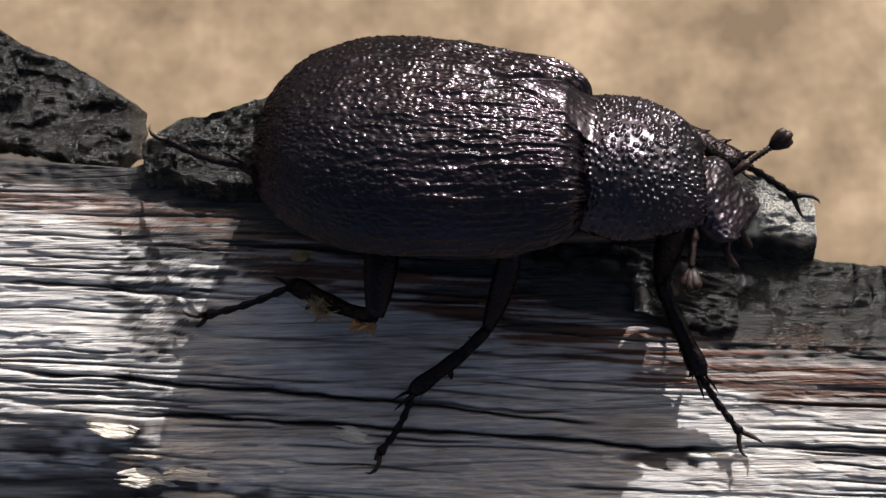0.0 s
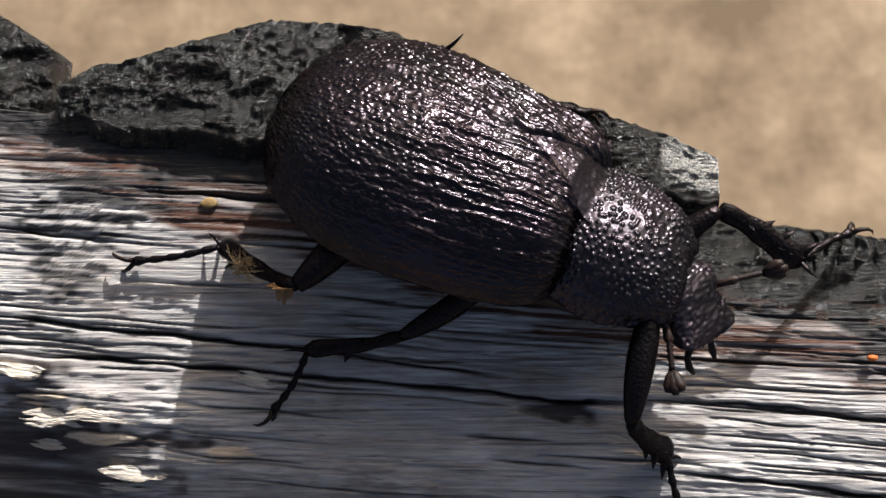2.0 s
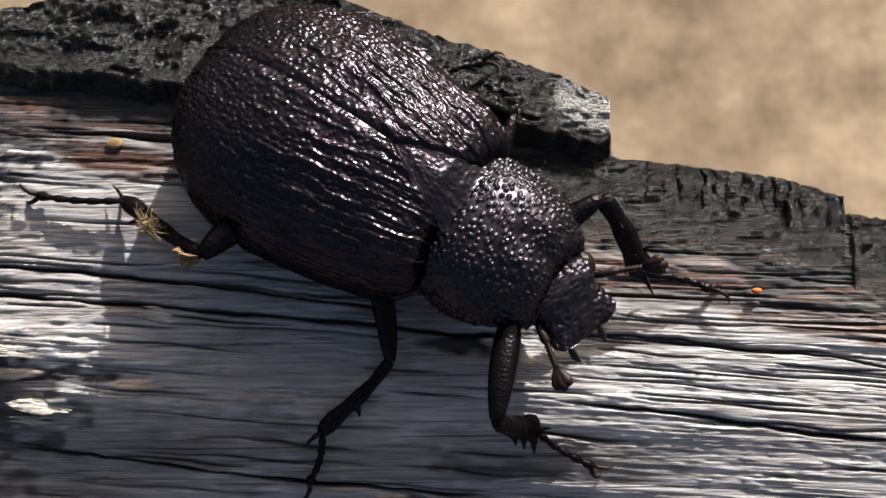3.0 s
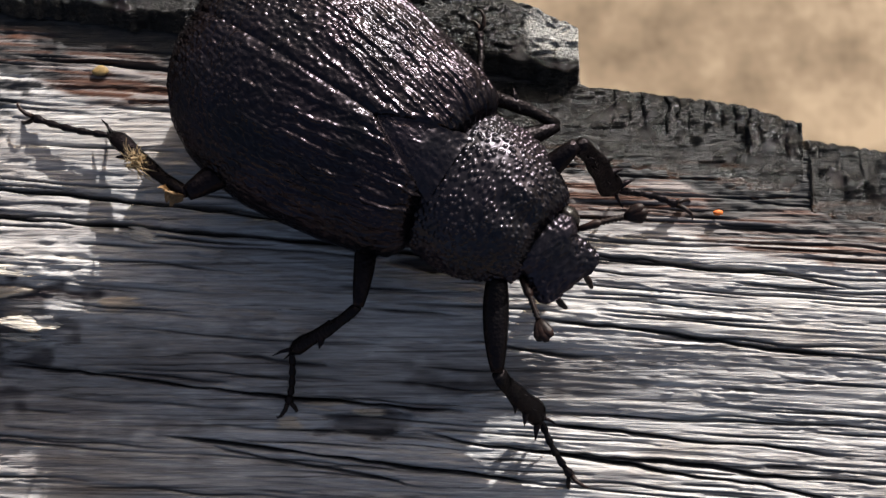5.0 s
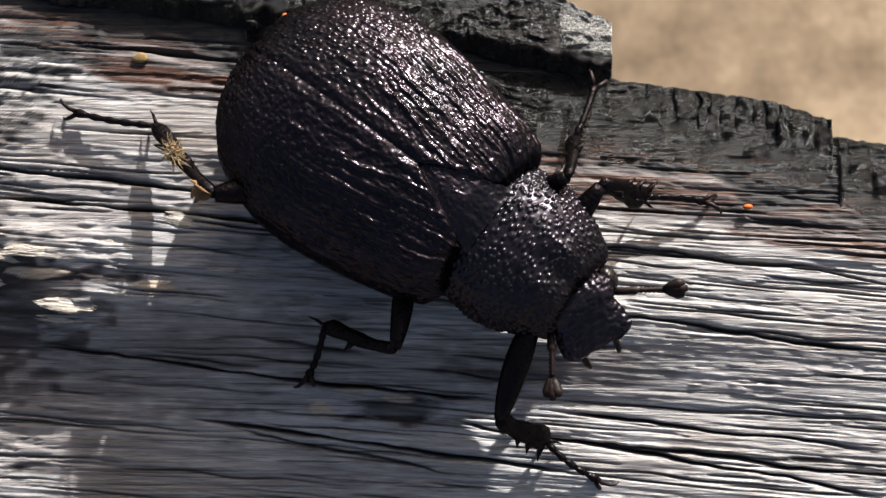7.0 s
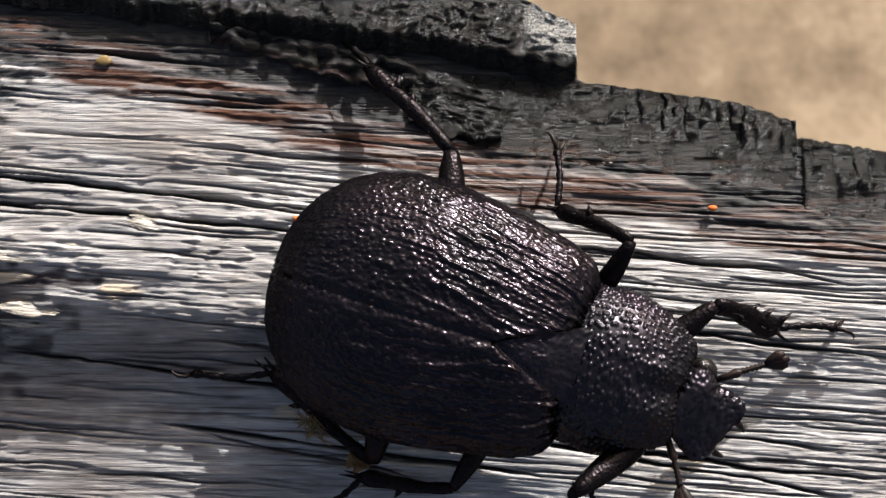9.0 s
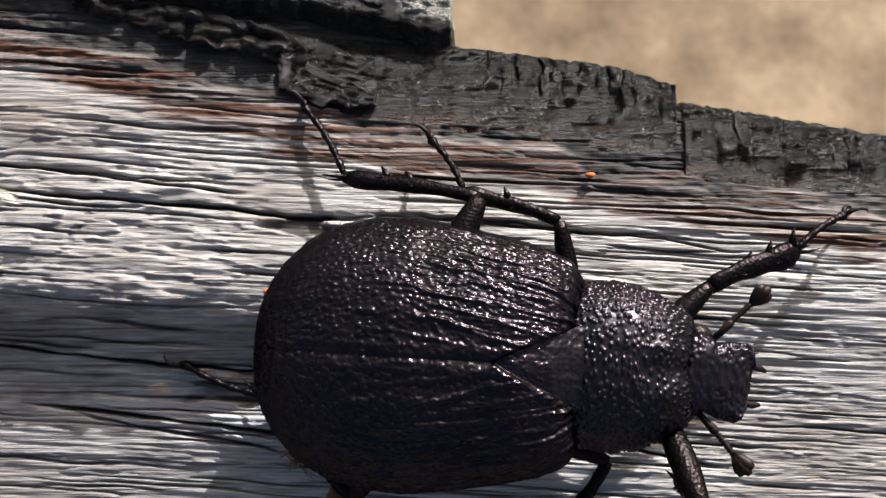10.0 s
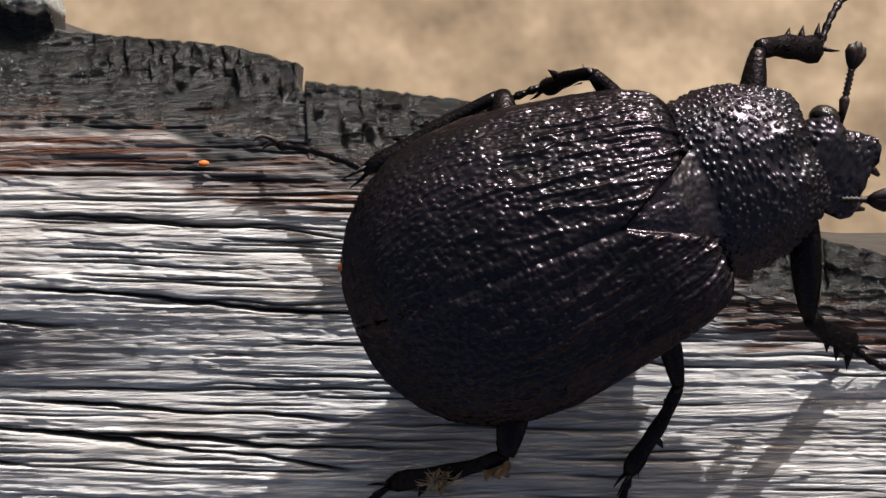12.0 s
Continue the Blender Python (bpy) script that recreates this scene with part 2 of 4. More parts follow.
# long splits: start, its height across the grain, end, its height, depth
SPLITS = [(-24.7, -5.4, 3.0, -6.4, 1.0), (-15.0, -8.8, 7.7, -10.3, 1.0), (0.6, -7.8, 25.1, -9.9, 1.1), (10.5, 2.6, 24.9, 1.9, 0.8),
          (2.5, -2.6, 10.5, -3.0, 0.7), (-11.9, -3.9, -4.1, -4.5, 0.5), (-35.6, 9.4, -24.4, 9.2, 0.7), (-35.1, 4.7, -3.0, 3.5, 1.0),
          (-28.5, 2.7, 4.0, 2.2, 1.0), (-23.4, 12.0, -11.1, 11.7, 0.5), (-12.6, -9.4, 1.1, -10.8, 0.7), (-20.5, 4.1, -4.5, 3.9, 0.5),
          (6.4, -1.1, 24.4, -1.9, 0.9), (6.7, -6.7, 23.9, -7.3, 1.0), (6.8, -8.4, 26.6, -8.8, 0.9), (6.1, 2.8, 21.3, 2.4, 0.7)]


def grain_of(x, y):
    u = x * math.cos(TILT) + y * math.sin(TILT)
    v = -x * math.sin(TILT) + y * math.cos(TILT)
    v = v + 0.40 * table_noise(u / 34, v / 8, 3) + 0.06 * table_noise(u / 11, v / 3, 4)
    return u, v


def in_blob(x, y, cx, cy, rx, ry, seed, edge=0.35):
    d = np.hypot((x - cx) / rx, (y - cy) / ry) + 0.45 * table_noise(x / 2.2, y / 0.8, seed) + 0.25 * table_noise(x / 0.7, y / 0.35, seed + 1)
    return 1 - step(1 - edge, 1 + edge * 0.3, d)


FALL = curve([(-260, 3.1), (-34, 3.1), (-8, 2.9), (2, 2.0), (8, 1.1), (20, 0.6), (60, 0.5), (300, 0.5)])


BROW = curve([(-260, 6.2), (-31, 6.0), (-27.5, 4.2), (-24, 1.2), (-20, -0.4), (-12, -1.2), (300, -1.2)])


def fall_of(x, y):
    """How far the face has sunk below the upper level, where the outer layers are gone."""
    return -FALL(x) * step(0.0, -7.0, y - BROW(x))


def wood_face(x, y):
    """Height of the weathered face, with its stain, tone and shade masks, in millimetres."""
    u, v = grain_of(x, y)
    ridge = 1 - np.abs(table_noise(u / 60, v / 1.5, 11))
    h = 0.20 * table_noise(u / 45, v / 5.0, 10) + 0.07 * (ridge - 0.6) + 0.035 * table_noise(u / 45, v / 0.62, 12)
    sharp = lambda a, b, k: 0.5 - np.abs(table_noise(u / a + 7.3 * k, v / b, k))
    h += 0.026 * table_noise(u / 1.6, v / 0.16, 26)
    h += 0.050 * sharp(38, 0.42, 13) + 0.042 * sharp(24, 0.23, 14) + 0.038 * sharp(11, 0.14, 17) + 0.03 * table_noise(u / 3.5, v / 0.1, 25)
    rough = step(0.0, 0.45, table_noise(u / 7, v / 1.3, 18))
    h += rough * (0.03 * table_noise(u / 0.6, v / 0.2, 19) + 0.025 * table_noise(u / 0.3, v / 0.12, 20))
    # thin layers that have flaked off, with torn ends across the grain
    flake = table_noise(u / 14, v / 1.6, 15) + 0.22 * table_noise(u / 1.3, v / 0.22, 16) + 0.10 * table_noise(u / 0.5, v / 0.12, 24)
    h += 0.08 * step(0.30, 0.34, flake) - 0.06 * step(-0.50, -0.54, flake)
    # broken terraces where the outer layers are torn away step by step
    ledge = table_noise(u / 8, v / 1.5, 27) + 0.10 * table_noise(u / 1.6, v / 0.25, 28) + 0.04 * table_noise(u / 0.5, v / 0.12, 29)
    torn_off = in_blob(x, y, -14, 2.0, 13, 5.0, 78, 0.6)
    h += torn_off * (0.15 * step(0.02, 0.06, ledge) + 0.15 * step(0.34, 0.38, ledge) - 0.15 * step(-0.28, -0.32, ledge))
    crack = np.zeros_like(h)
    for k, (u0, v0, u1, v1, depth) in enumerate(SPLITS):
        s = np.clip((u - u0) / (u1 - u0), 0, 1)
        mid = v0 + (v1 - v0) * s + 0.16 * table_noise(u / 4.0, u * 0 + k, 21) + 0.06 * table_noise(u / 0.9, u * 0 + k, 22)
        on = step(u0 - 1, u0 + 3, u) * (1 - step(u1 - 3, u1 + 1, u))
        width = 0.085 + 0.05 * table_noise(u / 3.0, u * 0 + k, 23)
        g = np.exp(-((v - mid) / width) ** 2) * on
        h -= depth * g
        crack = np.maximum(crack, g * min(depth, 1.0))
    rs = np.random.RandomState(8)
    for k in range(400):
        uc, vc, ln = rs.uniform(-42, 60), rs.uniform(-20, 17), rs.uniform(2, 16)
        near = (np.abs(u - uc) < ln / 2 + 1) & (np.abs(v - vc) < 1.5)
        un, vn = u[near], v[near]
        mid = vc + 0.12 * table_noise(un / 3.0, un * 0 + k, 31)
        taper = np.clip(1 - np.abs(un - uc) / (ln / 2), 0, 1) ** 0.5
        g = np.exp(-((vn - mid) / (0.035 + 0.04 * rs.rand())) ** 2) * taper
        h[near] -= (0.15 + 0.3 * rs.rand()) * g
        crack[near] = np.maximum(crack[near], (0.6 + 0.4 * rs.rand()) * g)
    over = y - BURN(x) + 0.9 * table_noise(u / 3.5, v / 0.7, 41) + 0.35 * table_noise(u / 0.9, v / 0.3, 42)
    char = step(-0.1, 0.9, over)
    rust = step(-2.5, -1.5, over + 0.6 * table_noise(u / 6, v / 0.3, 43)) * (0.5 + 0.5 * step(-0.15, 0.05, table_noise(u / 5, v / 0.13, 45)))
    char = np.maximum(char, 0.9 * step(-1.5, -0.3, over) * step(0.15, 0.4, table_noise(u / 7, v / 0.16, 46)))
    soot = np.maximum(in_blob(x, y, -26.3, 11.2, 3.0, 5.0, 51, 0.35), in_blob(x, y, -24.0, 13.2, 3.4, 2.6, 53, 0.35))
    soot = soot * step(-0.15, 0.0, table_noise(u / 2.2, v / 0.22, 55) + 0.4 * table_noise(u / 0.5, v / 0.3, 56))
    char = np.maximum(char, 0.93 * soot)
    streak = 0.30 * table_noise(u / 7, v / 0.45, 87) + 0.15 * table_noise(u / 2.5, v / 0.2, 88)
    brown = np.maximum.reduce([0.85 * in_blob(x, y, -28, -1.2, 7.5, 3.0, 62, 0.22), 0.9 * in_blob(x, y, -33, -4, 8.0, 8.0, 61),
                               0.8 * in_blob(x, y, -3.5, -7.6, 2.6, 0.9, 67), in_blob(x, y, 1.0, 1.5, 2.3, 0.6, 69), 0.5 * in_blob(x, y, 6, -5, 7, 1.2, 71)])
    # duller grey wood; low on the face its darkness is also painted shade
    dull_shade = np.maximum.reduce([0.9 * in_blob(x, y, -17, -4.5, 14, 3.6, 63, 0.5), 0.8 * in_blob(x, y, -3, -4.6, 9.0, 2.4, 64, 0.5), 0.6 * in_blob(x, y, -14, -12, 14, 2.6, 70, 0.5), 0.9 * in_blob(x, y, -27, -6.5, 12, 6.5, 74, 0.5), 0.55 * in_blob(x, y, -19, 5.5, 9, 2.4, 75, 0.5), 0.45 * in_blob(x, y, -9, 1.5, 12, 4.5, 76, 0.5), 0.6 * in_blob(x, y, 34, -12, 18, 7, 77, 0.5)])
    torn = 0.55 * table_noise(u / 5.0, v / 0.22, 85) + 0.40 * table_noise(u / 1.6, v / 0.12, 86)
    pale = np.zeros_like(h)
    for cx, cy, rx, ry in ((-27.0, 2.4, 1.8, 0.3),
                           (-5.5, -6.3, 2.0, 0.35), (-7.8, -7.4, 0.8, 0.5), (-3.2, -6.9, 1.0, 0.3), (-24.5, 0.2, 1.8, 0.3), (-17.0, -0.6, 1.0, 0.5)):
        pale = np.maximum(pale, 1 - step(0.75, 1.05, np.hypot((x - cx) / rx, (y - cy) / ry) + torn))
    # the broken hollow and the torn ledges beside it
    h -= 0.45 * in_blob(x, y, -3.5, -7.6, 2.6, 0.9, 67, 0.15) + 0.4 * in_blob(x, y, 1.0, 1.5, 2.3, 0.6, 69, 0.15)
    h = h * (1 - 0.35 * brown) + 0.14 * pale - 0.06 * brown
    h = h * (1 - 0.55 * step(-0.5, 1.2, over)) - 0.15 * step(0, 1.0, over) + 0.08 * char * table_noise(x / 0.35, y / 0.3, 44)
    h += fall_of(x, y + 0.4 * table_noise(u / 9, v / 3, 95)) - 0.0045 * np.clip(1 - y, 0, 60) ** 2
    return h, dict(char=char, rust=rust, brown=np.clip(brown * (1 + 0.4 * streak) + streak * (brown > 0.02) * (brown < 0.98), 0, 1) * (1 - char), pale=pale, crack=crack, dull_shade=np.clip(dull_shade * (0.75 + 0.9 * streak), 0, 1))


def make_log():
    log = tagged(new("log"), "weathered grey log with a charred black back edge", "log")
    log.location = (0, 0, GROUND_Z * MM)
    x = np.concatenate([np.linspace(-260, -48, 14), np.arange(-45, 62, 0.24), np.linspace(66, 300, 14)])
    v = np.concatenate([np.linspace(0, 0.10, 4)[:-1], np.linspace(0.10, 1.0, 640)])
    X, V = np.meshgrid(x, v, indexing="ij")
    Y = -26 + (EDGE(X) + 26) * V
    H, masks = wood_face(X, Y)
    top = np.stack([X, Y, H], -1)
    xs = X[:, 0]
    lump = 2.0 * table_noise(xs / 30, xs * 0, 91)
    back, front = [], []
    for dy, z in ((0.15, -0.5), (0.4, -2.0), (0.8, -5), (4, -16), (9, -40), (6, -80), (-8, -111.5)):
        back.append(np.stack([xs, EDGE(xs) + dy + lump * min(1, -z / 20), 0 * xs + z], -1))
    for yy, z in ((-20, -111.5), (-58, -100), (-78, -70), (-76, -42), (-62, -21), (-44, -11), (-33, -6.5)):
        front.append(np.stack([xs, 0 * xs + yy + lump, 0 * xs + z], -1))
    grid = np.concatenate([np.stack(front, 1), top, np.stack(back, 1)], 1)
    pad = lambda a, b, c: np.concatenate([np.full((len(xs), 7), b), a, np.full((len(xs), 7), c)], 1)
    masks = {k: pad(m, 0.0, 1.0 if k == "char" else 0.0) for k, m in masks.items()}
    grid[..., 2] -= GROUND_Z
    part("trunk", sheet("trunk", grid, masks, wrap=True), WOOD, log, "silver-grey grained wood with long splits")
    for side, end in ((0, -260.0), (-1, 300.0)):
        g = Geo()
        ring = grid[side]
        g.add(np.concatenate([ring, [[end, -25, 55]]]), [(i, (i + 1) % len(ring), len(ring)) for i in range(len(ring))])
        me = g.mesh("cut_end")
        part("cut_end", me, WOOD, log)
    return log


def crust(name, log, x0, x1, front, back, z0, tall, seed, relief, label, step_x=0.10, n=100, ash=None, rust=0.0, back_z=None, foot=0.12, ramp=0.16, material=CHAR):
    """A plate of charred wood between two outlines, with a front face, a rough top and a back face."""
    fr, bk, hh = curve(front), curve(back), curve(tall)
    x = np.arange(x0, x1 + 1e-6, step_x)
    s = np.linspace(0, 1, n)
    X, S = np.meshgrid(x, s, indexing="ij")
    ragged = (0.16 * table_noise(X / 0.8, X * 0 + seed, seed) + 0.10 * table_noise(X / 0.25, X * 0, seed + 1)) * (1 - 0.9 * step(0.15, 0.35, S))
    a, b = fr(X) + ragged, bk(X) + 0.8 * ragged + 0.08 * table_noise(X / 0.3, X * 0 + 7, seed + 2)
    w = np.clip((S - 0.14) / 0.72, 0, 1)
    rise = np.minimum(step(0.0, ramp, S), 1)
    fall = 1 - step(0.84, 1.0, S) if back_z is None else np.ones_like(S)
    Y = a + (b - a) * w + np.where(S < 0.14, -foot * (1 - rise), 0) + np.where(S > 0.86, 0.15 * step(0.84, 1.0, S), 0)
    r = relief(X, w, Y)
    Z = z0 + (hh(X) + r) * rise * fall
    if back_z is not None:
        Z = Z + (curve(back_z)(X) - z0 - hh(X)) * step(0.25, 0.95, w) - 3.0 * step(0.88, 1.0, S)
    ends = np.clip(np.minimum(X - x0, x1 - X) / 0.16, 0, 1)
    Z = z0 - 0.9 + (Z - z0 + 0.9) * ends
    grid = np.stack([X + 0.12 * table_noise(Y / 0.6, X * 0, seed + 5) * (1 - ends), Y, Z], -1)
    grid[..., 2] -= GROUND_Z
    masks = dict(ash=ash(X, Y, w) if ash else 0 * X, rust=0 * X + rust * (1 - step(0.02, 0.26, w + 0.16 * table_noise(X / 2.2, Y / 0.25, seed + 6))))
    return part(name, sheet(name, grid, masks), material, log, label)


def checks(x_from, pitch, start, seed, depth=0.24):
    """Relief of char that has cracked across the grain into domed blocks behind a line."""
    def relief(x, w, y):
        rs = np.random.RandomState(seed)
        r = 0.04 * table_noise(x / 4.5, y / 0.4, seed) + 0.032 * table_noise(x / 1.3, y / 0.12, seed + 1) + 0.02 * table_noise(x / 0.35, y / 0.09, seed + 7) + 0.05 * table_noise(x / 1.6, y / 1.1, seed + 2)
        p = x_from
        while p < x_from + 40:
            wide = pitch * rs.uniform(0.5, 1.5)
            low, begin = start + rs.uniform(-0.12, 0.10), start + rs.uniform(-0.25, 0.2)
            xc = p + 0.20 * table_noise(y / 0.7, y * 0 + p, seed + 4) + 0.05 * table_noise(y / 0.2, y * 0 + p, seed + 5)
            c = (x - xc) / wide
            dome = np.clip(1 - np.abs(2 * c - 1) ** 4, 0, 1)
            # most blocks rise to a blunt brow, some have a second one behind
            for k in range(2 + (rs.rand() > 0.5)):
                at = low + 0.05 + 0.17 * k + rs.uniform(-0.06, 0.06)
                t = (w - at + 0.04 * table_noise(x / 0.35, y * 0 + k, seed + 6)) / rs.uniform(0.06, 0.13)
                r = r + rs.uniform(0.02, 0.26) * dome * np.exp(-t ** 2)
            r = r - depth * rs.uniform(0.3, 1.0) * np.exp(-((x - xc) / (0.035 + 0.02 * rs.rand())) ** 2) * step(begin, begin + 0.12, w)
            p += wide
        behind = step(start - 0.05, start + 0.06, w)
        return r + behind * (0.035 * table_noise(x / 0.45, y / 0.4, seed + 9) + 0.03 * table_noise(x / 0.16, y / 0.2, seed + 10))
    return relief


def rough_relief(seed, big=0.25, small=0.12):
    def relief(x, w, y):
        block, tone = cells(x / 1.3 + 0.3 * table_noise(x / 0.5, y / 0.5, seed + 4), y / 0.8, seed + 3)
        r = 0.7 * big * table_noise(x / 2.6, y / 0.9, seed) + 0.8 * big * tone + small * table_noise(x / 0.6, y / 0.3, seed + 1)
        return r + 0.7 * small * table_noise(x / 0.22, y / 0.15, seed + 2) + 0.4 * small * table_noise(x / 0.1, y / 0.1, seed + 5)
    return relief


def beads(seed):
    def relief(x, w, y):
        d, v = cells(x / 1.15 + 0.3 * table_noise(x / 0.8, y / 0.8, seed + 2), y / 0.75, seed)
        return 0.75 * np.clip(1 - (d / 0.62) ** 2, 0, 1) * (0.4 + 0.6 * v) + 0.08 * table_noise(x / 0.3, y / 0.25, seed)
    return relief


def make_crusts(log):
    crust("char_plate", log, 1.3, 22.0, [(1.3, 7.9), (5.3, 6.9), (9.5, 6.8), (15, 6.3), (20.4, 5.0), (22, 5.4)],
          [(1.3, 12.3), (9.3, 11.7), (13, 11.3), (19, 10.35), (22, 9.3)], -0.32, [(1, 0.36), (12, 0.42), (20, 0.46), (22, 0.4)], 101, checks(11.0, 0.95, 0.58, 102),
          "black charred plate cracked into small blocks", rust=0.8, ramp=0.45, step_x=0.05, n=130)
    crust("char_plate", log, 22.1, 37.0, [(22.1, 4.3), (28, 3.4), (34, 3.0), (37, 2.6)], [(22.1, 8.4), (28, 7.4), (35, 6.1), (37, 4.8)],
          -0.25, [(22, 0.3), (30, 0.35), (37, 0.3)], 111, checks(22.8, 1.4, 0.45, 112), "black charred plate cracked into small blocks", rust=0.75, ramp=0.45, step_x=0.06, n=130)
    crust("char_plate", log, 36.6, 62.0, [(36.6, 1.8), (41, -1.2), (45, -4.2), (52, -5.2), (62, -7)], [(36.6, 4.2), (41, 2.6), (48.8, -1.3), (52, -2.3), (62, -5)],
          -0.3, [(36, 0.3), (48, 0.4), (62, 0.4)], 121, checks(38.0, 1.8, 0.4, 122), "black charred plate with long grain", rust=0.75, ramp=0.45, step_x=0.06, n=130)
    crust("char_block", log, -0.8, 5.0, [(-0.8, 9.6), (1.9, 8.4), (5.0, 8.1)], [(-0.8, 12.3), (1.6, 12.2), (5.0, 10.4)], -0.1, [(-1, 0.25), (2, 0.42), (5, 0.6)],
          131, lambda x, w, y: 0.05 * table_noise(x / 1.2, (y + 0.35 * x) / 0.16, 133) + 0.05 * table_noise(x / 0.5, (y + 0.2 * x) / 0.10, 134) + 0.03 * table_noise(x / 0.15, y / 0.12, 135), "brushed black char block with a square end")
    crust("beaded_char", log, -12.5, 1.2, [(-12.5, 14.2), (-8, 12.9), (-5, 12.0), (1.2, 10.3)], [(-12.5, 15.2), (-5, 13.8), (1.2, 12.3)], -0.2, [(-12, 0.2), (-5, 0.3), (1, 0.35)],
          141, beads(142), "glossy beaded char", rust=0.3, material=TAR)
    crust("char_shard", log, -27.2, 9.3, [(-27.2, 18.2), (-23, 17.2), (-16, 16.2), (-6, 15.2), (2, 14.0), (8.4, 12.7), (9.3, 12.5)],
          [(-27.2, 19.2), (-25, 20.6), (-22.9, 20.8), (-20, 21.5), (-15, 22.8), (-11.6, 22.6), (-8.3, 22.1), (-6.4, 21.1), (0, 18.4), (2.7, 17.6), (7, 16.0), (9.3, 14.8)],
          0.0, [(-27, 0.4), (-24, 0.7), (-16, 0.85), (8, 0.9), (9.3, 0.75)], 151, rough_relief(152, 0.20, 0.075), "long black charred shard with an ash-white tip",
          ash=lambda x, y, w: step(5.6, 7.2, x + 0.9 * table_noise(x / 0.8, y / 0.6, 157)) * step(0.05, 0.3, w), back_z=[(-27, 0.6), (-20, 1.3), (-8, 1.3), (0, 1.0), (5, 0.8), (9.3, 0.75)], foot=0.9)
    crust("char_lump", log, -52, -28.8, [(-52, 22), (-36.7, 20.6), (-32, 19.3), (-29.6, 19.0), (-28.8, 20.2)],
          [(-52, 34), (-40, 29.6), (-37, 27.6), (-35, 26.3), (-32.4, 25.2), (-30, 23.6), (-28.8, 22.8)], -4.5, [(-52, 2.5), (-33, 2.2), (-28.8, 1.2)], 161,
          rough_relief(162, 0.4, 0.08), "rough black char lump behind the edge")


def crumb(name, at, size, material, label, seed):
    g = Geo().ball((0, 0, 0), size, 10, 7)
    v = g.v[0]
    g.v[0] = v * (1 + 0.3 * table_noise(v[:, :1] * 3 + seed, v[:, 1:2] * 3 + v[:, 2:] * 2, seed))
    ob = new(name, g.mesh(name))
    ob.data.materials.append(material)
    ob.location = [a * MM for a in at]
    return tagged(ob, label, "debris")


def splinter(name, long, wide, seed):
    """A thin torn layer of wood along x, flat below, with straight sides and frayed ends."""
    S, Q = np.meshgrid(np.linspace(0, 1, 60), np.linspace(-1, 1, 25), indexing="ij")
    w = wide * (0.35 + 0.65 * np.sin(np.pi * (0.05 + 0.9 * S)) ** 0.6) * (1 + 0.30 * table_noise(S * 1.1 * long, np.sign(Q) * 3, seed) + 0.08 * table_noise(S * 5 * long, np.sign(Q) * 5, seed + 1))
    torn = (0.30 * table_noise(Q * 2.2, S * 0, seed + 3) + 0.42 * table_noise(Q * 7, S * 0, seed + 4)) * (2 * S - 1)
    thick = 0.06 + 0.06 * np.sin(np.pi * (0.04 + 0.92 * S)) ** 0.5
    top = np.stack([long * (S - 0.5) + torn, w * Q + 0.10 * table_noise(S * long, Q * 0, seed + 5), thick + 0.035 * table_noise(S * 2 * long, Q * 9, seed + 2) + 0.05 * table_noise(S * 1.2 * long, Q * 2, seed + 6)], -1)
    low = top[:, ::-1] * (1, 1, 0) - (0, 0, 0.25)
    return sheet(name, np.concatenate([top, low], 1), wrap=True)


def make_flakes(log):
    """Torn flakes of the outer layer that still cling to the broken slope."""
    for k, (x, y, long, wide, turn, lean) in enumerate(((-28.6, 3.9, 2.4, 0.45, -8, 14), (-26.6, 1.4, 3.2, 0.5, -4, 10), (-23.9, 1.4, 3.6, 0.42, -4, 6), (-22.3, -1.6, 3.4, 0.40, -5, 10), (-22.9, -2.3, 2.0, 0.22, -3, 10), (-15.7, 3.3, 1.4, 0.5, -12, 4), (-27.4, 0.0, 1.8, 0.3, -6, 12))):
        flake = part("flake", splinter("flake", long, wide, 330 + 7 * k), CHIP, log, "pale torn flake of wood")
        flake.matrix_world = pose(x * MM, y * MM, (float(fall_of(x, y)) + 0.18 - GROUND_Z) * MM, -lean, 0, turn)


def make_debris():
    crumb("orange_crumb", (16.85, 4.3, 0.2), (0.27, 0.18, 0.14), ORANGE, "orange plant crumb on the log", 5)
    crumb("yellow_crumb", (-18.45, 12.9, 0.3), (0.42, 0.30, 0.14), YELLOW, "yellow lichen crumb on the grey wood", 6)
    chip = new("wood_chip", splinter("wood_chip", 2.6, 0.55, 311))
    chip.data.materials.append(CHIP)
    chip.matrix_world = pose(-0.0193, 0.0021, 0.0001, 0, 0, -6)
    tagged(chip, "pale torn splinter of wood on the log", "debris")


# ---------------------------------------------------------------- beetle
def push(grid, d):
    """Moves the points of a sheet along its normals."""
    du, dv = np.gradient(grid, axis=0), np.gradient(grid, axis=1)
    n = np.cross(du, dv)
    n /= np.linalg.norm(n, axis=-1, keepdims=True) + 1e-9
    return grid + n * d[..., None]


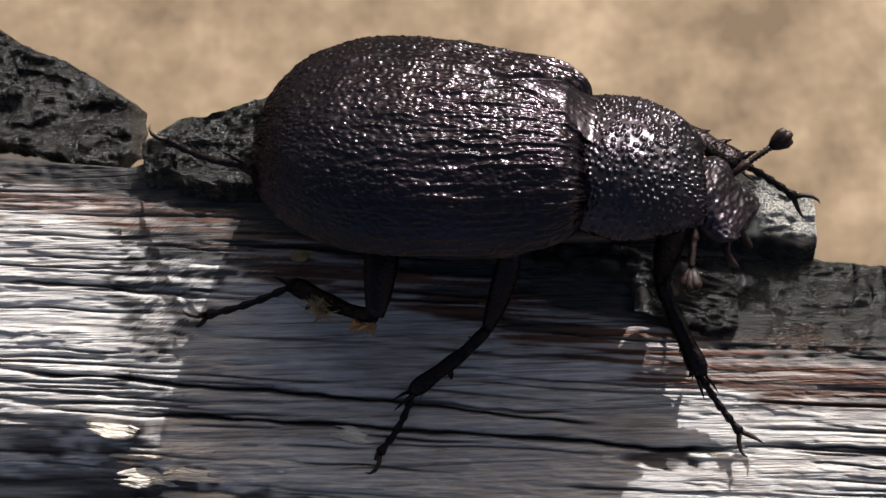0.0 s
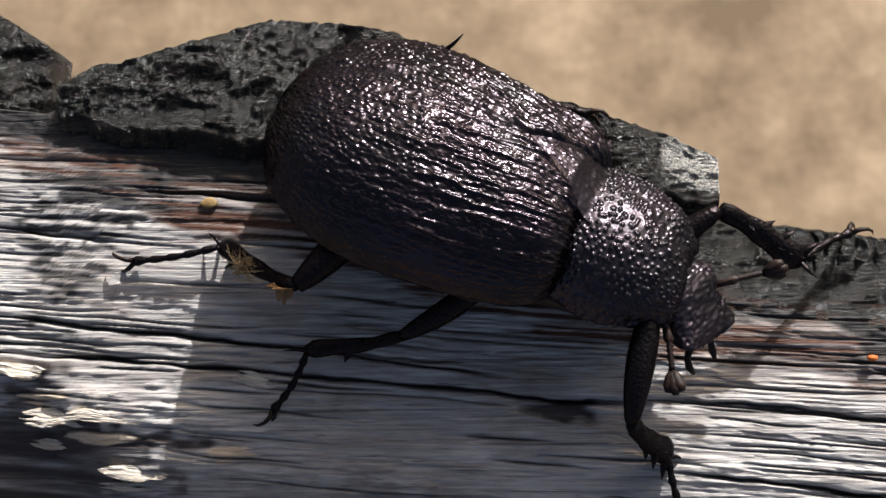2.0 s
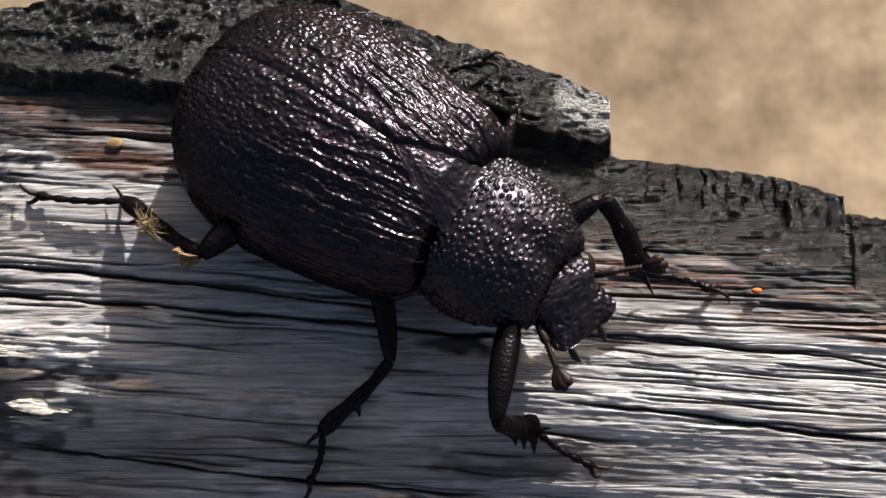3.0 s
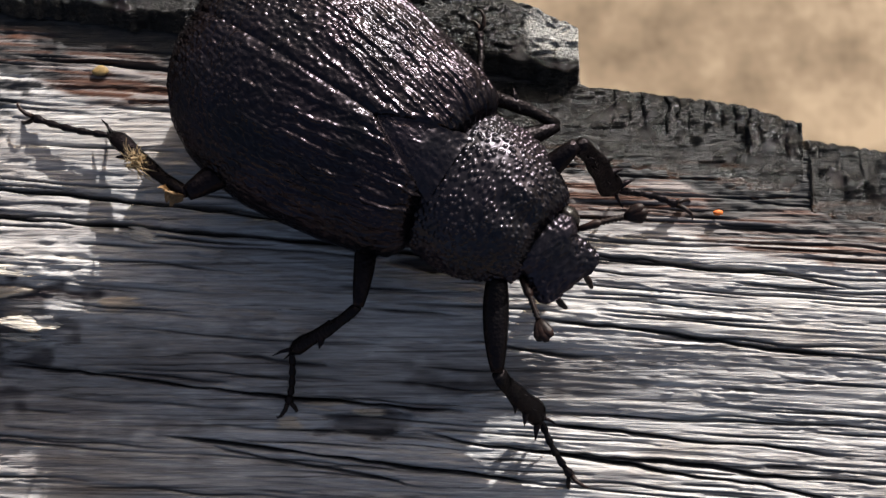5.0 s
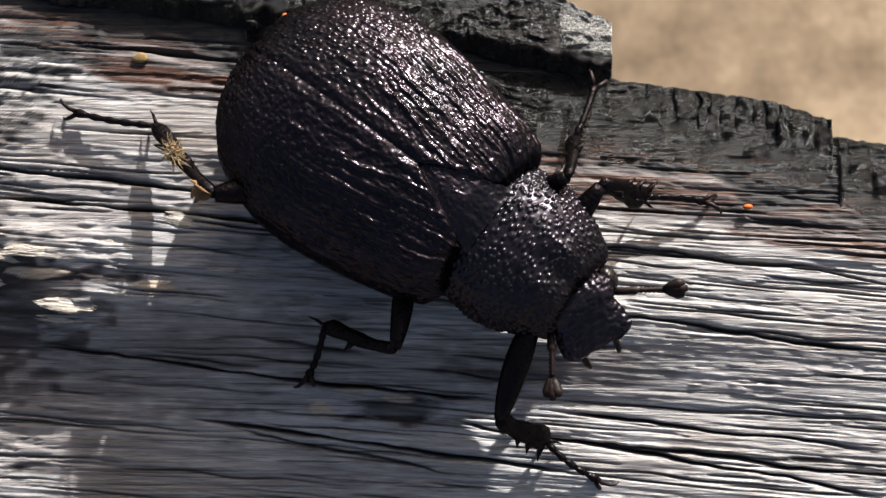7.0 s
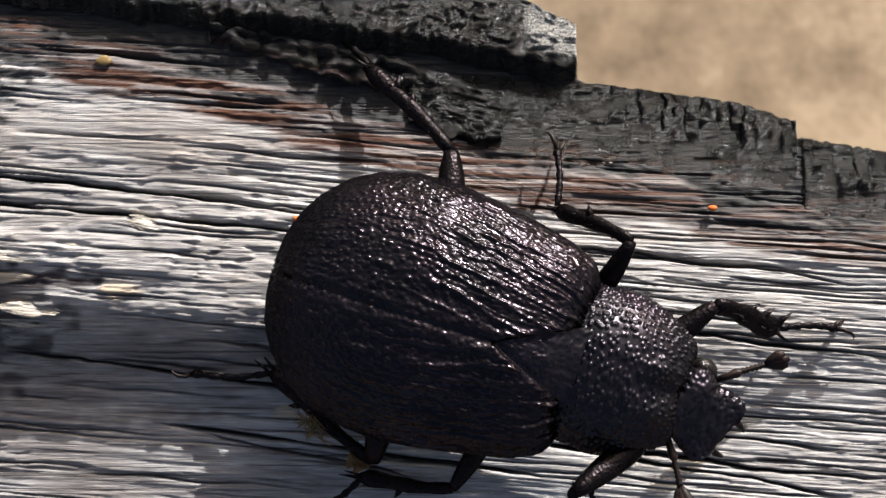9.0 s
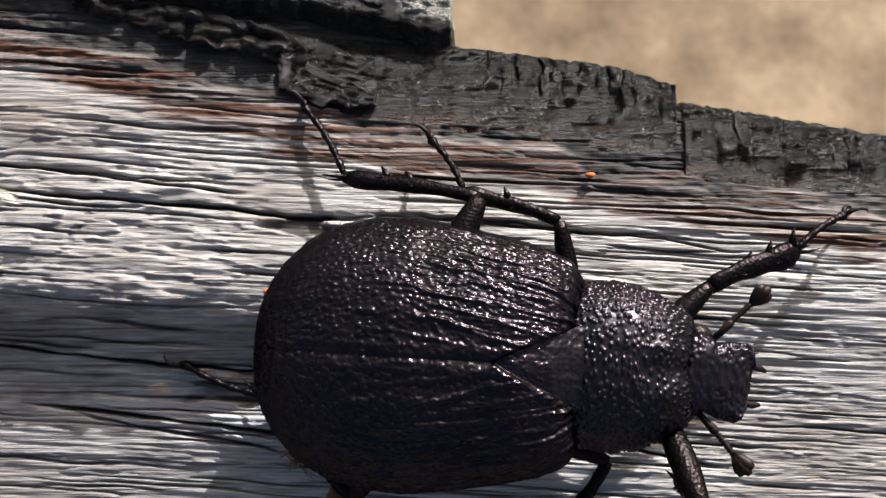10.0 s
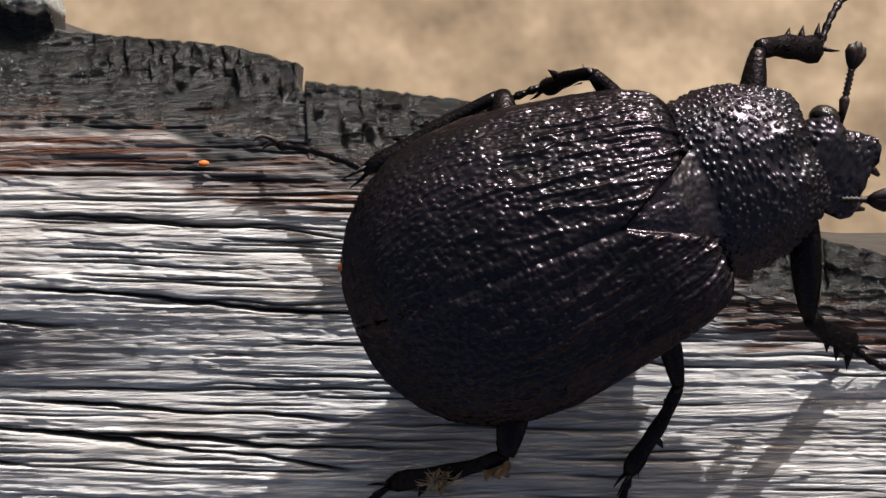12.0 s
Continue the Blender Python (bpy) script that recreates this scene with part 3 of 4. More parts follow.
CASE_W = curve([(-16.9, 0.15), (-16.75, 1.6), (-16.3, 3.2), (-15.4, 4.7), (-14.2, 5.9), (-12.6, 6.8), (-10.6, 7.3), (-8.6, 7.35), (-6, 7.0), (-3.5, 6.5), (-1.5, 6.0), (-0.4, 5.4), (0.0, 4.7), (0.2, 3.6)])
CASE_TOP = curve([(-16.9, 3.3), (-16.7, 4.3), (-16.1, 5.6), (-15.2, 6.65), (-14, 7.4), (-12, 8.1), (-9, 8.5), (-6, 8.5), (-3, 8.3), (-1.2, 7.95), (-0.4, 7.4), (0.0, 6.4), (0.2, 4.9)])
CASE_LOW = curve([(-16.9, 3.0), (-15, 2.7), (-10, 2.5), (-4, 2.7), (-1, 3.1), (0.2, 3.8)])


def wing_case(side):
    nu, nv = 420, 210
    s = np.linspace(0, 1, nu)
    x = 0.2 - 17.1 * (0.55 * s + 0.45 * (1 - np.cos(np.pi * s)) / 2)
    q = np.linspace(0, 1, nv)
    X, Qv = np.meshgrid(x, q, indexing="ij")
    ang = np.minimum(Qv / 0.9, 1) * math.pi / 2
    under = np.clip((Qv - 0.9) / 0.1, 0, 1)
    W, T, L = CASE_W(X), CASE_TOP(X), CASE_LOW(X)
    W, T, L = (np.apply_along_axis(lambda c: np.convolve(np.pad(c, 6, "edge"), np.ones(13) / 13, "valid"), 0, a) for a in (W, T, L))
    Y = W * np.sin(ang) ** 0.92 * (1 - 0.10 * under)
    Z = L + (T - L) * np.cos(ang) ** 0.86 - 0.55 * under
    X = X - 0.5 * np.clip(1 - Y / 2.2, 0, 1) * step(-3, 0.5, X) + 0.3 * step(2.5, 4.2, Y) * step(-1.5, 0.5, X)
    arc = Qv * 9.5
    # rough wrinkles: grains behind, long creases before, and a few raised lines
    fore = step(-14, -4, X)
    slant = arc + 0.10 * (X + 8) * (1 - Qv) * fore
    wob = 0.25 * table_noise(X / 1.1, arc / 0.9, 208)
    d1, c1 = cells(X / 0.33 + wob, arc / 0.21 + wob, 201)
    grains = np.clip(1 - (d1 / 0.52) ** 2, 0, 1) * (0.25 + 0.9 * c1)
    long1 = 1 - np.abs(table_noise(X / 1.5 + 31, slant / 0.30, 203))
    long2 = 1 - np.abs(table_noise(X / 0.7 + 11, slant / 0.20, 204))
    d = 0.085 * grains * (1 - 0.35 * fore) + 0.070 * long1 ** 3 * (0.35 + 0.65 * fore) + 0.045 * long2 ** 3 + 0.05 * table_noise(X / 1.6, slant / 0.8, 207)
    for k, c in enumerate(np.arange(0.75, 6.6, 0.58)):
        mid = slant - c - 0.22 * table_noise(X / 2.2, X * 0 + k, 205) - 0.07 * table_noise(X / 0.6, X * 0 + k, 209)
        d += (0.115 if k % 2 else 0.07) * np.exp(-(mid / 0.085) ** 2) * step(-15.5, -10, X) * (0.15 + 0.85 * fore) * np.clip(0.8 + 0.6 * table_noise(X / 0.8, X * 0 + k, 206), 0.1, 1.2)
    d += 0.05 * np.exp(-((arc - 0.32) / 0.12) ** 2) - 0.09 * np.exp(-(arc / 0.08) ** 2)
    d += 0.25 * np.exp(-(((X + 1.6) / 1.4) ** 2 + ((Y - 4.3) / 1.0) ** 2))
    d *= 1 - 0.6 * step(0.5, 0.85, Qv)
    tri = 2.0 * np.clip((X + 4.1) / 4.3, 0, 1) ** 0.85
    near = step(-4.6, -3.9, X)
    d *= 1 - near * step(tri + 0.1, tri - 0.1, Y)
    d += near * (0.04 * np.exp(-((Y - tri - 0.22) / 0.14) ** 2) - 0.07 * step(0.06, -0.06, Y - tri))
    d *= (1 - under) * step(0, 0.03, 1 - s)[:, None]
    grid = push(np.stack([X, Y, Z], -1), -d)
    if side < 0:
        grid = grid[:, ::-1] * (1, -1, 1)
    return sheet("wing_case", grid)


def neck_shield():
    nu, nv = 170, 260
    s, q = np.linspace(0, 1, nu), np.linspace(-1, 1, nv)
    S, Qv = np.meshgrid(s, q, indexing="ij")
    X = -0.55 + 6.6 * S
    wide = curve([(0, 3.5), (0.06, 3.95), (0.2, 4.3), (0.42, 4.5), (0.62, 4.25), (0.8, 3.65), (0.93, 3.0), (1, 2.5)])(S)
    top = curve([(0, 5.3), (0.05, 6.85), (0.25, 7.08), (0.5, 7.08), (0.75, 6.6), (0.93, 5.7), (1, 4.7)])(S)
    low = curve([(0, 3.3), (0.4, 2.9), (1, 3.3)])(S)
    wide, top = (np.apply_along_axis(lambda c: np.convolve(np.pad(c, 6, "edge"), np.ones(13) / 13, "valid"), 0, a) for a in (wide, top))
    A = np.abs(Qv)
    ang = np.minimum(A / 0.88, 1) * math.pi / 2
    under = np.clip((A - 0.88) / 0.12, 0, 1)
    Y = np.sign(Qv) * wide * np.sin(ang) ** 0.9 * (1 - 0.25 * under)
    Z = low + (top - low) * np.cos(ang) ** 0.8 - 1.0 * under
    X = X - 0.85 * (1 - np.cos(ang)) * step(0.5, 0, S) + 0.35 * np.sin(ang) * step(0.7, 1, S)
    arc = Qv * 6.2
    d1, c1 = cells(X / 0.30, arc / 0.30, 211)
    d = 0.11 * np.clip(1 - (d1 / 0.42) ** 2, 0, 1) * (0.5 + 0.6 * c1) + 0.035 * table_noise(X / 0.5, arc / 0.5, 212)
    d -= 0.14 * np.exp(-((np.abs(Y) - 0.0) / 0.45) ** 2) * np.exp(-((X - 4.6) / 1.3) ** 2)
    d += 0.16 * np.exp(-(((np.abs(Y) - 1.15) / 0.45) ** 2 + ((X - 4.5) / 1.2) ** 2))
    d -= 0.12 * step(0.95, 1, S) + 0.12 * step(0.05, 0, S)
    return sheet("neck_shield", push(np.stack([X, Y, Z], -1), d * (1 - under)))


def scutellum():
    nu, nv = 60, 50
    S, Qv = np.meshgrid(np.linspace(0, 1, nu), np.linspace(-1, 1, nv), indexing="ij")
    X = 0.35 - 4.4 * S
    Y = Qv * 2.1 * (1 - S) ** 0.8
    Z = CASE_TOP(np.minimum(X, -0.5)) - 0.35 * step(-0.6, 0.3, X) - 0.03 - 0.42 * Qv ** 2 * (1 - S) - 0.2 * step(0.85, 1, S)
    d1, c1 = cells(X / 0.24, Y / 0.24, 221)
    Z = Z + 0.07 * np.clip(1 - (d1 / 0.5) ** 2, 0, 1) * c1 + 0.04 * table_noise(X / 0.6, Y / 0.3, 222)
    return sheet("scutellum", np.stack([X, Y, Z], -1)[:, ::-1])


def belly():
    nu, nv = 60, 48
    S, Qv = np.meshgrid(np.linspace(0, 1, nu), np.linspace(0, 2 * math.pi, nv, endpoint=False), indexing="ij")
    X = 5.3 - 22.0 * S
    w = curve([(-16.7, 0.2), (-16.3, 2.6), (-14.5, 5.4), (-11, 6.9), (-7, 7.0), (-3, 6.2), (-0.5, 4.4), (2, 3.9), (4.5, 2.7), (5.3, 0.8)])(X)
    seams = 0.09 * np.abs(np.sin(X * 1.35)) * step(-3, -5, X)
    Z = 2.7 + np.where(np.sin(Qv) > 0, 1.2, curve([(-16.7, 0.3), (-14, 1.5), (-8, 2.1), (-2, 2.0), (2, 1.7), (5.3, 0.4)])(X) + seams) * np.sin(Qv)
    return sheet("belly", np.stack([X, (w - seams) * np.cos(Qv), Z], -1)[:, ::-1], wrap=True)


def head_mesh():
    nu, nv = 90, 120
    S, Qv = np.meshgrid(np.linspace(0, 1, nu), np.linspace(0, 2 * math.pi, nv, endpoint=False), indexing="ij")
    X = -0.7 + 4.4 * S
    w = curve([(0, 0.6), (0.10, 1.5), (0.27, 2.3), (0.4, 2.15), (0.52, 1.85), (0.7, 2.05), (0.88, 2.1), (0.96, 1.8), (1, 1.1)])(S)
    t = curve([(0, 0.3), (0.14, 0.8), (0.22, 1.1), (0.4, 1.15), (0.62, 0.85), (0.85, 0.6), (0.95, 0.42), (1, 0.12)])(S)
    b = curve([(0, 0.4), (0.2, 1.4), (0.5, 1.5), (0.8, 1.0), (1, 0.15)])(S)
    c, sn = np.cos(Qv), np.sin(Qv)
    Y = w * np.sign(c) * np.abs(c) ** 0.75
    Z = np.where(sn > 0, t, b) * np.sign(sn) * np.abs(sn) ** 0.8
    Z = Z + 0.35 * step(0.75, 1.0, S) * np.abs(c) ** 3
    d1, c1 = cells(X / 0.28, Y / 0.28, 231)
    d = (0.09 * np.clip(1 - d1 / 0.6, 0, 1) * (0.4 + c1) + 0.04 * table_noise(X / 0.2, Y / 0.2, 232)) * (sn > 0.1)
    return sheet("head", push(np.stack([X, Y, Z], -1), d), wrap=True)


def antenna():
    """A feeler that points along x from its socket, and its club of three leaves."""
    g = Geo()
    p = [(0.0, 0.0, 0.0), (0.7, 0.0, 0.1), (1.2, 0.05, 0.12)] + [(1.35 + 0.11 * k, 0.05, 0.12 - 0.008 * k) for k in range(13)]
    g.tube(p, [0.17, 0.19, 0.26] + [0.12 if k % 2 else 0.20 for k in range(13)], 8)
    club = Geo()
    for dx, dz in ((-0.34, -0.12), (0.0, 0.05), (0.34, 0.12)):
        a = Vector((2.7, 0.05, 0.03))
        tip = a + Vector((1.30 - 0.5 * abs(dx), dx, dz + 0.05))
        club.tube([a, a.lerp(tip, 0.35), a.lerp(tip, 0.75), tip], [0.13, 0.27, 0.31, 0.14], 8, 0.6)
    return g.mesh("antenna"), club.mesh("antenna_club")


SIZE = 0.974
LEGS = {"front_right": ((5.1, 2.7, 3.6), 5.5, 5.5, 4.6), "mid_right": ((-2.8, 3.8, 1.7), 5.5, 5.5, 4.5), "hind_right": ((-9.5, 3.2, 2.6), 6.0, 8.0, 5.8), "front_left": ((3.7, 0.4, 2.5), 5.5, 5.5, 4.6), "mid_left": ((0.0, 2.3, 1.6), 5.5, 5.5, 4.5), "hind_left": ((-8.0, 3.2, 3.6), 6.0, 8.0, 5.8)}


def thigh(kind, length):
    g = Geo()
    t = np.linspace(0, 1, 14)
    r = [0.45 + 0.50 * math.sin(math.pi * min(1, a * 1.02) ** 0.8) ** 0.7 for a in t]
    fat = {"front": 0.76, "mid": 0.66, "hind": 0.95}[kind]
    g.tube([(length * a, 0, 0.15 * math.sin(a * 3)) for a in t], [a * fat for a in r], 14, 1.0, (0, 0, 1))
    return g.mesh("femur")


def shin(kind, length):
    g = Geo()
    t = np.linspace(0, 1, 12)
    r0, deep = {"front": (0.46, 1.6), "mid": (0.38, 1.3), "hind": (0.42, 1.25)}[kind]
    g.tube([(length * a, 0, 0.12 * math.sin(a * 5)) for a in t], [r0 * (0.62 + 0.42 * a + 0.07 * math.sin(17 * a)) * (1 if a < 0.97 else 0.6) for a in t], 10, deep)
    teeth = {"front": ((0.45, 0.7), (0.68, 0.85), (0.95, 1.0)), "mid": ((0.55, 0.5),), "hind": ((0.5, 0.45), (0.68, 0.5))}[kind]
    for a, h in teeth:
        g.tube([(length * a, 0, 0.2), (length * (a + 0.03), 0, 0.45 + 0.3 * h), (length * (a + 0.07), 0, 0.5 + 0.75 * h)], [0.30, 0.17, 0.02], 6)
    rs = random.Random(4)
    for k in range(14):
        a, w = rs.uniform(0.1, 0.95), rs.choice((-1, 1))
        g.tube([(length * a, w * r0 * 0.7, rs.uniform(-0.2, 0.25)), (length * a + 0.3, w * (r0 * 0.7 + 0.28), rs.uniform(-0.2, 0.35))], [0.05, 0.012], 4)
    return g.mesh("tibia")


def foot(length):
    g = Geo()
    n = 5
    reach = length - 0.9
    z = lambda a: 0.22 * math.sin(a * math.pi)
    pts, radii = [], []
    for k in range(n):
        a, b = k / n, (k + 1) / n
        fat = 1.25 if k == n - 1 else 1.0
        for c, r in ((0.0, 0.15), (0.3, 0.17), (0.75, 0.23 * fat), (0.95, 0.20 * fat)):
            at = a + c * (b - a)
            pts.append((reach * at, 0, z(at)))
            radii.append(r)
    g.tube(pts, radii, 9)
    return g.mesh("tarsus")


def claw(length, w):
    r = length - 0.9
    pts = [(r, 0.08 * w, 0), (r + 0.35, 0.30 * w, 0.14), (r + 0.75, 0.52 * w, 0.08), (r + 1.02, 0.60 * w, -0.14), (r + 1.10, 0.58 * w, -0.42)]
    return Geo().tube(pts, [0.15, 0.14, 0.11, 0.07, 0.015], 8).mesh("claw")


def spur(length, k):
    pts = [(length * 0.97, 0.2 * k, -0.1), (length + 0.5, 0.36 * k, -0.25), (length + 1.15, 0.46 * k, -0.3)]
    return Geo().tube(pts, [0.13, 0.09, 0.02], 7).mesh("spur")


def fluff(seed, n, size):
    g, rs = Geo(), random.Random(seed)
    for k in range(n):
        a = Vector((rs.gauss(0, 0.3), rs.gauss(0, 0.25), rs.gauss(0, 0.2))) * size
        b = a + Vector((rs.gauss(0, 0.6), rs.gauss(0, 0.5), rs.gauss(0, 0.3))) * size
        g.tube([a, a.lerp(b, 0.5) + Vector((0, 0, 0.15 * size)), b], [0.03 * size, 0.06 * size, 0.015 * size], 5, 0.45)
    return g.mesh("plant_fluff")


def leaf_scrap():
    """A small torn leaf, folded along its middle."""
    S, Q = np.meshgrid(np.linspace(0, 1, 26), np.linspace(-1, 1, 21), indexing="ij")
    w = 0.75 * np.sin(np.pi * np.clip(S * 0.95 + 0.05, 0, 1)) ** 0.6 * (1 + 0.35 * table_noise(S * 9, np.sign(Q) * 3, 301))
    X = 1.6 * (S - 0.5)
    Y = 0.75 * w * Q
    Z = 0.55 * np.abs(Q) ** 1.4 * w + 0.25 * np.sin(3 * S) + 0.10 * table_noise(S * 8, Q * 4, 302)
    top = np.stack([X, Y, Z], -1)
    low = top[:, ::-1] - (0, 0, 0.06)
    return sheet("leaf_scrap", np.concatenate([top, low], 1), wrap=True)


def make_beetle():
    beetle = tagged(new("beetle"), "large black beetle with wrinkled bronze-glossed wing cases walking on the log", "beetle")
    beetle.scale = (SIZE, SIZE, SIZE)
    part("belly", belly(), BELLY, beetle, "dark brown underside")
    for side in (1, -1):
        part("wing_case", wing_case(side), SHELL, beetle, "wrinkled glossy black wing case")
    part("scutellum", scutellum(), SHIELD, beetle)
    part("neck_shield", neck_shield(), SHIELD, beetle, "pitted glossy black neck shield")
    head = part("head", head_mesh(), SHIELD, beetle)
    feelers = {}
    for side in (1, -1):
        part("eye", Geo().ball((0.6, 2.0 * side, -0.15), (0.75, 0.62, 0.66), 20, 14).mesh("eye"), EYE, head, "round black eye")
        stalk, club = antenna()
        feelers[side] = (part("antenna", stalk, RUSSET, head), part("antenna_club", club, RUSSET, head, "three-leaved antenna club"))
        g = Geo().tube([(3.4, 0.7 * side, -0.7), (3.9, 1.0 * side, -1.1), (4.4, 1.0 * side, -1.3), (4.8, 0.9 * side, -1.35)], [0.2, 0.17, 0.2, 0.1], 8)
        part("mouth_feeler", g.mesh("mouth_feeler"), RUSSET, head)
    joints = {}
    for leg, (hip, f, t, s) in LEGS.items():
        kind, name = leg.split("_")
        side = 1 if name == "left" else -1
        limbs = (part("femur", thigh(kind, f), LIMB, beetle), part("tibia", shin(kind, t), LIMB, beetle), part("tarsus", foot(s), LIMB, beetle))
        for w in (-1, 1):
            part("spur", spur(t, w), LIMB, limbs[1])
            part("claw", claw(s, w), RUSSET, limbs[2], "curved dark claw")
        joints[leg] = (Vector((hip[0], hip[1] * side, hip[2])), f, t, s, limbs)
        if (kind, name) == ("hind", "right"):
            scrap = part("leaf_scrap", leaf_scrap(), LEAF, limbs[1], "curled brown leaf scrap caught on the knee")
            scrap.location = (0.7 * MM, 0, 0.3 * MM)
            tuft = part("plant_fluff", fluff(9, 90, 1.0), LINT, limbs[1], "pale plant fibres caught on the shin")
            tuft.location = (t * 0.5 * MM, -0.5 * MM, 0.4 * MM)
    for k, (x, y, z, r, mat) in enumerate(((-16.25, 2.9, 4.15, 0.20, ORANGE), (-16.0, 3.35, 4.05, 0.11, CHALK), (-16.5, 2.4, 3.9, 0.12, CHALK))):
        part("crumb", Geo().ball((x, y, z), (r * 1.3, r, r), 9, 6).mesh("crumb"), mat, beetle, "orange and pale crumbs stuck to the tail")
    return beetle, head, feelers, joints


# ---------------------------------------------------------------- what moves
BODY = [
    (0, pose(-0.00400, 0.01390, 0.00222, -40.9, -2.3, -9.8)),
    (0.5, pose(-0.00405, 0.01345, 0.00166, -45.5, -2.6, -15.0)),
    (1, pose(-0.00255, 0.01270, 0.00130, -43.0, -4.0, -17.2)),
    (1.5, pose(-0.00081, 0.01015, 0.00172, -38.1, -3.3, -24.3)),
    (2, pose(0.00006, 0.00861, 0.00093, -36.5, -0.6, -26.6)),
    (2.5, pose(0.00014, 0.00764, 0.00052, -23.3, -3.1, -29.4)),
    (3, pose(0.00046, 0.00695, 0.00017, -12.9, -4.3, -33.6)),
    (5, pose(0.00159, 0.00577, 0.00047, 0.5, -1.2, -34.1)),
    (5.5, pose(0.00148, 0.00553, 0.00035, -1.3, -2.0, -32.8)),
    (6, pose(0.00148, 0.00539, 0.00030, -2.2, -2.6, -32.3)),
    (6.5, pose(0.00136, 0.00489, 0.00056, 2.7, -1.3, -36.4)),
    (7, pose(0.00189, 0.00235, 0.00058, 0.2, -2.6, -36.5)),
    (8.8, pose(0.00770, -0.00376, 0.00056, 7.9, -1.7, -18.9)),
    (9, pose(0.00835, -0.00399, 0.00068, 7.3, -2.2, -17.1)),
    (9.5, pose(0.01258, -0.00532, 0.00034, 5.8, -2.6, -8.5)),
    (10, pose(0.01524, -0.00605, 0.00025, 1.8, -3.5, -3.9)),
    (10.5, pose(0.02120, -0.00524, 0.00062, 0.3, -1.5, -0.6)),
    (11, pose(0.02806, -0.00433, 0.00086, -2.9, -0.3, 3.7)),
    (11.5, pose(0.03362, -0.00144, 0.00255, 3.3, -1.1, 11.2)),
    (12, pose(0.04030, 0.00100, 0.00239, 6.8, -2.0, 18.8)),
]
HEAD = [(0, -27, 26), (0.5, -24, 32), (1, -30, 32), (1.5, -30, 26), (2, -27, 23), (2.5, -27, 17), (3, -18, 17), (5, -18, 14), (5.5, -21, 17), (6, -21, 17), (6.5, -27, 11), (7, -24, 14), (8.8, -27, -1), (9, -24, 5), (9.5, -24, -4), (10, -9, 2), (10.5, -12, 2), (11, -15, 2), (11.5, -30, 8), (12, -45, 5)]
# joints of the legs over the log, in millimetres: seconds, x, y, z
KNEES, ANKLES, CLAWS = {}, {}, {}
KNEES["front_right"] = [(0, 0.5, 10.7, 2.0), (0.5, 0.4, 9.4, 2.3), (1, 0.9, 8.7, 1.8), (1.5, 2.3, 7.5, 1.2), (2, 3.7, 2.4, 5.0), (2.5, 3.0, 0.0, 4.4), (3, 2.5, -2.0, 5.5), (5, 4.1, -4.9, 3.5), (5.5, 4.1, -5.8, 3.7), (6, 3.9, -5.1, 3.5), (6.5, 3.1, -5.6, 3.3), (7, 2.7, -7.3, 3.5), (8.8, 7.7, -10.6, 6.1), (9, 8.4, -10.7, 6.2), (9.5, 14.3, -11.9, 6.4), (10, 20.6, -12.7, 6.6), (10.5, 25.0, -10.9, 1.8), (11, 34.4, -9.6, 0.6), (11.5, 38.9, -7.2, 2.9), (12, 46.3, -4.7, 3.9)]
ANKLES["front_right"] = [(0, 2.7, 5.1, 1.1), (0.5, 2.5, 5.1, 1.1), (1, 2.4, 3.2, 1.1), (1.5, 4.8, 3.1, 1.1), (2, 5.6, -0.5, 1.1), (2.5, 5.7, -2.7, 0.9), (3, 4.7, -3.1, 0.7), (5, 6.8, -7.4, -0.5), (5.5, 6.8, -8.2, -0.6), (6, 6.5, -7.6, -0.5), (6.5, 6.1, -8.0, -0.6), (7, 5.3, -9.1, -0.9), (8.8, 9.1, -11.2, 0.7), (9, 9.5, -11.0, 0.7), (9.5, 15.1, -12.7, 0.9), (10, 20.9, -12.1, 1.0), (10.5, 26.6, -13.9, -0.5), (11, 38.2, -12.5, -0.3), (11.5, 41.6, -10.3, -0.0), (12, 49.4, -6.7, 0.4)]
CLAWS["front_right"] = [(0, 5.5, 1.3, 0.4), (0.5, 5.5, 1.2, 0.4), (1, 6.0, 0.8, 0.4), (1.5, 6.9, -2.0, 0.3), (2, 6.6, -3.1, 0.1), (2.5, 7.5, -4.7, -0.3), (3, 8.7, -5.6, -0.5), (5, 9.0, -11.6, -1.4), (5.5, 9.4, -12.5, -1.5), (6, 9.5, -12.1, -1.4), (6.5, 9.5, -12.0, -1.4), (7, 9.2, -11.9, -1.4), (8.8, 11.2, -14.9, -0.7), (9, 11.2, -14.9, -0.7), (9.5, 17.6, -16.1, -0.5), (10, 23.0, -15.8, -0.4), (10.5, 27.9, -16.5, -1.6), (11, 41.4, -13.5, -1.1), (11.5, 43.8, -13.2, -1.0), (12, 51.4, -7.7, -0.5)]
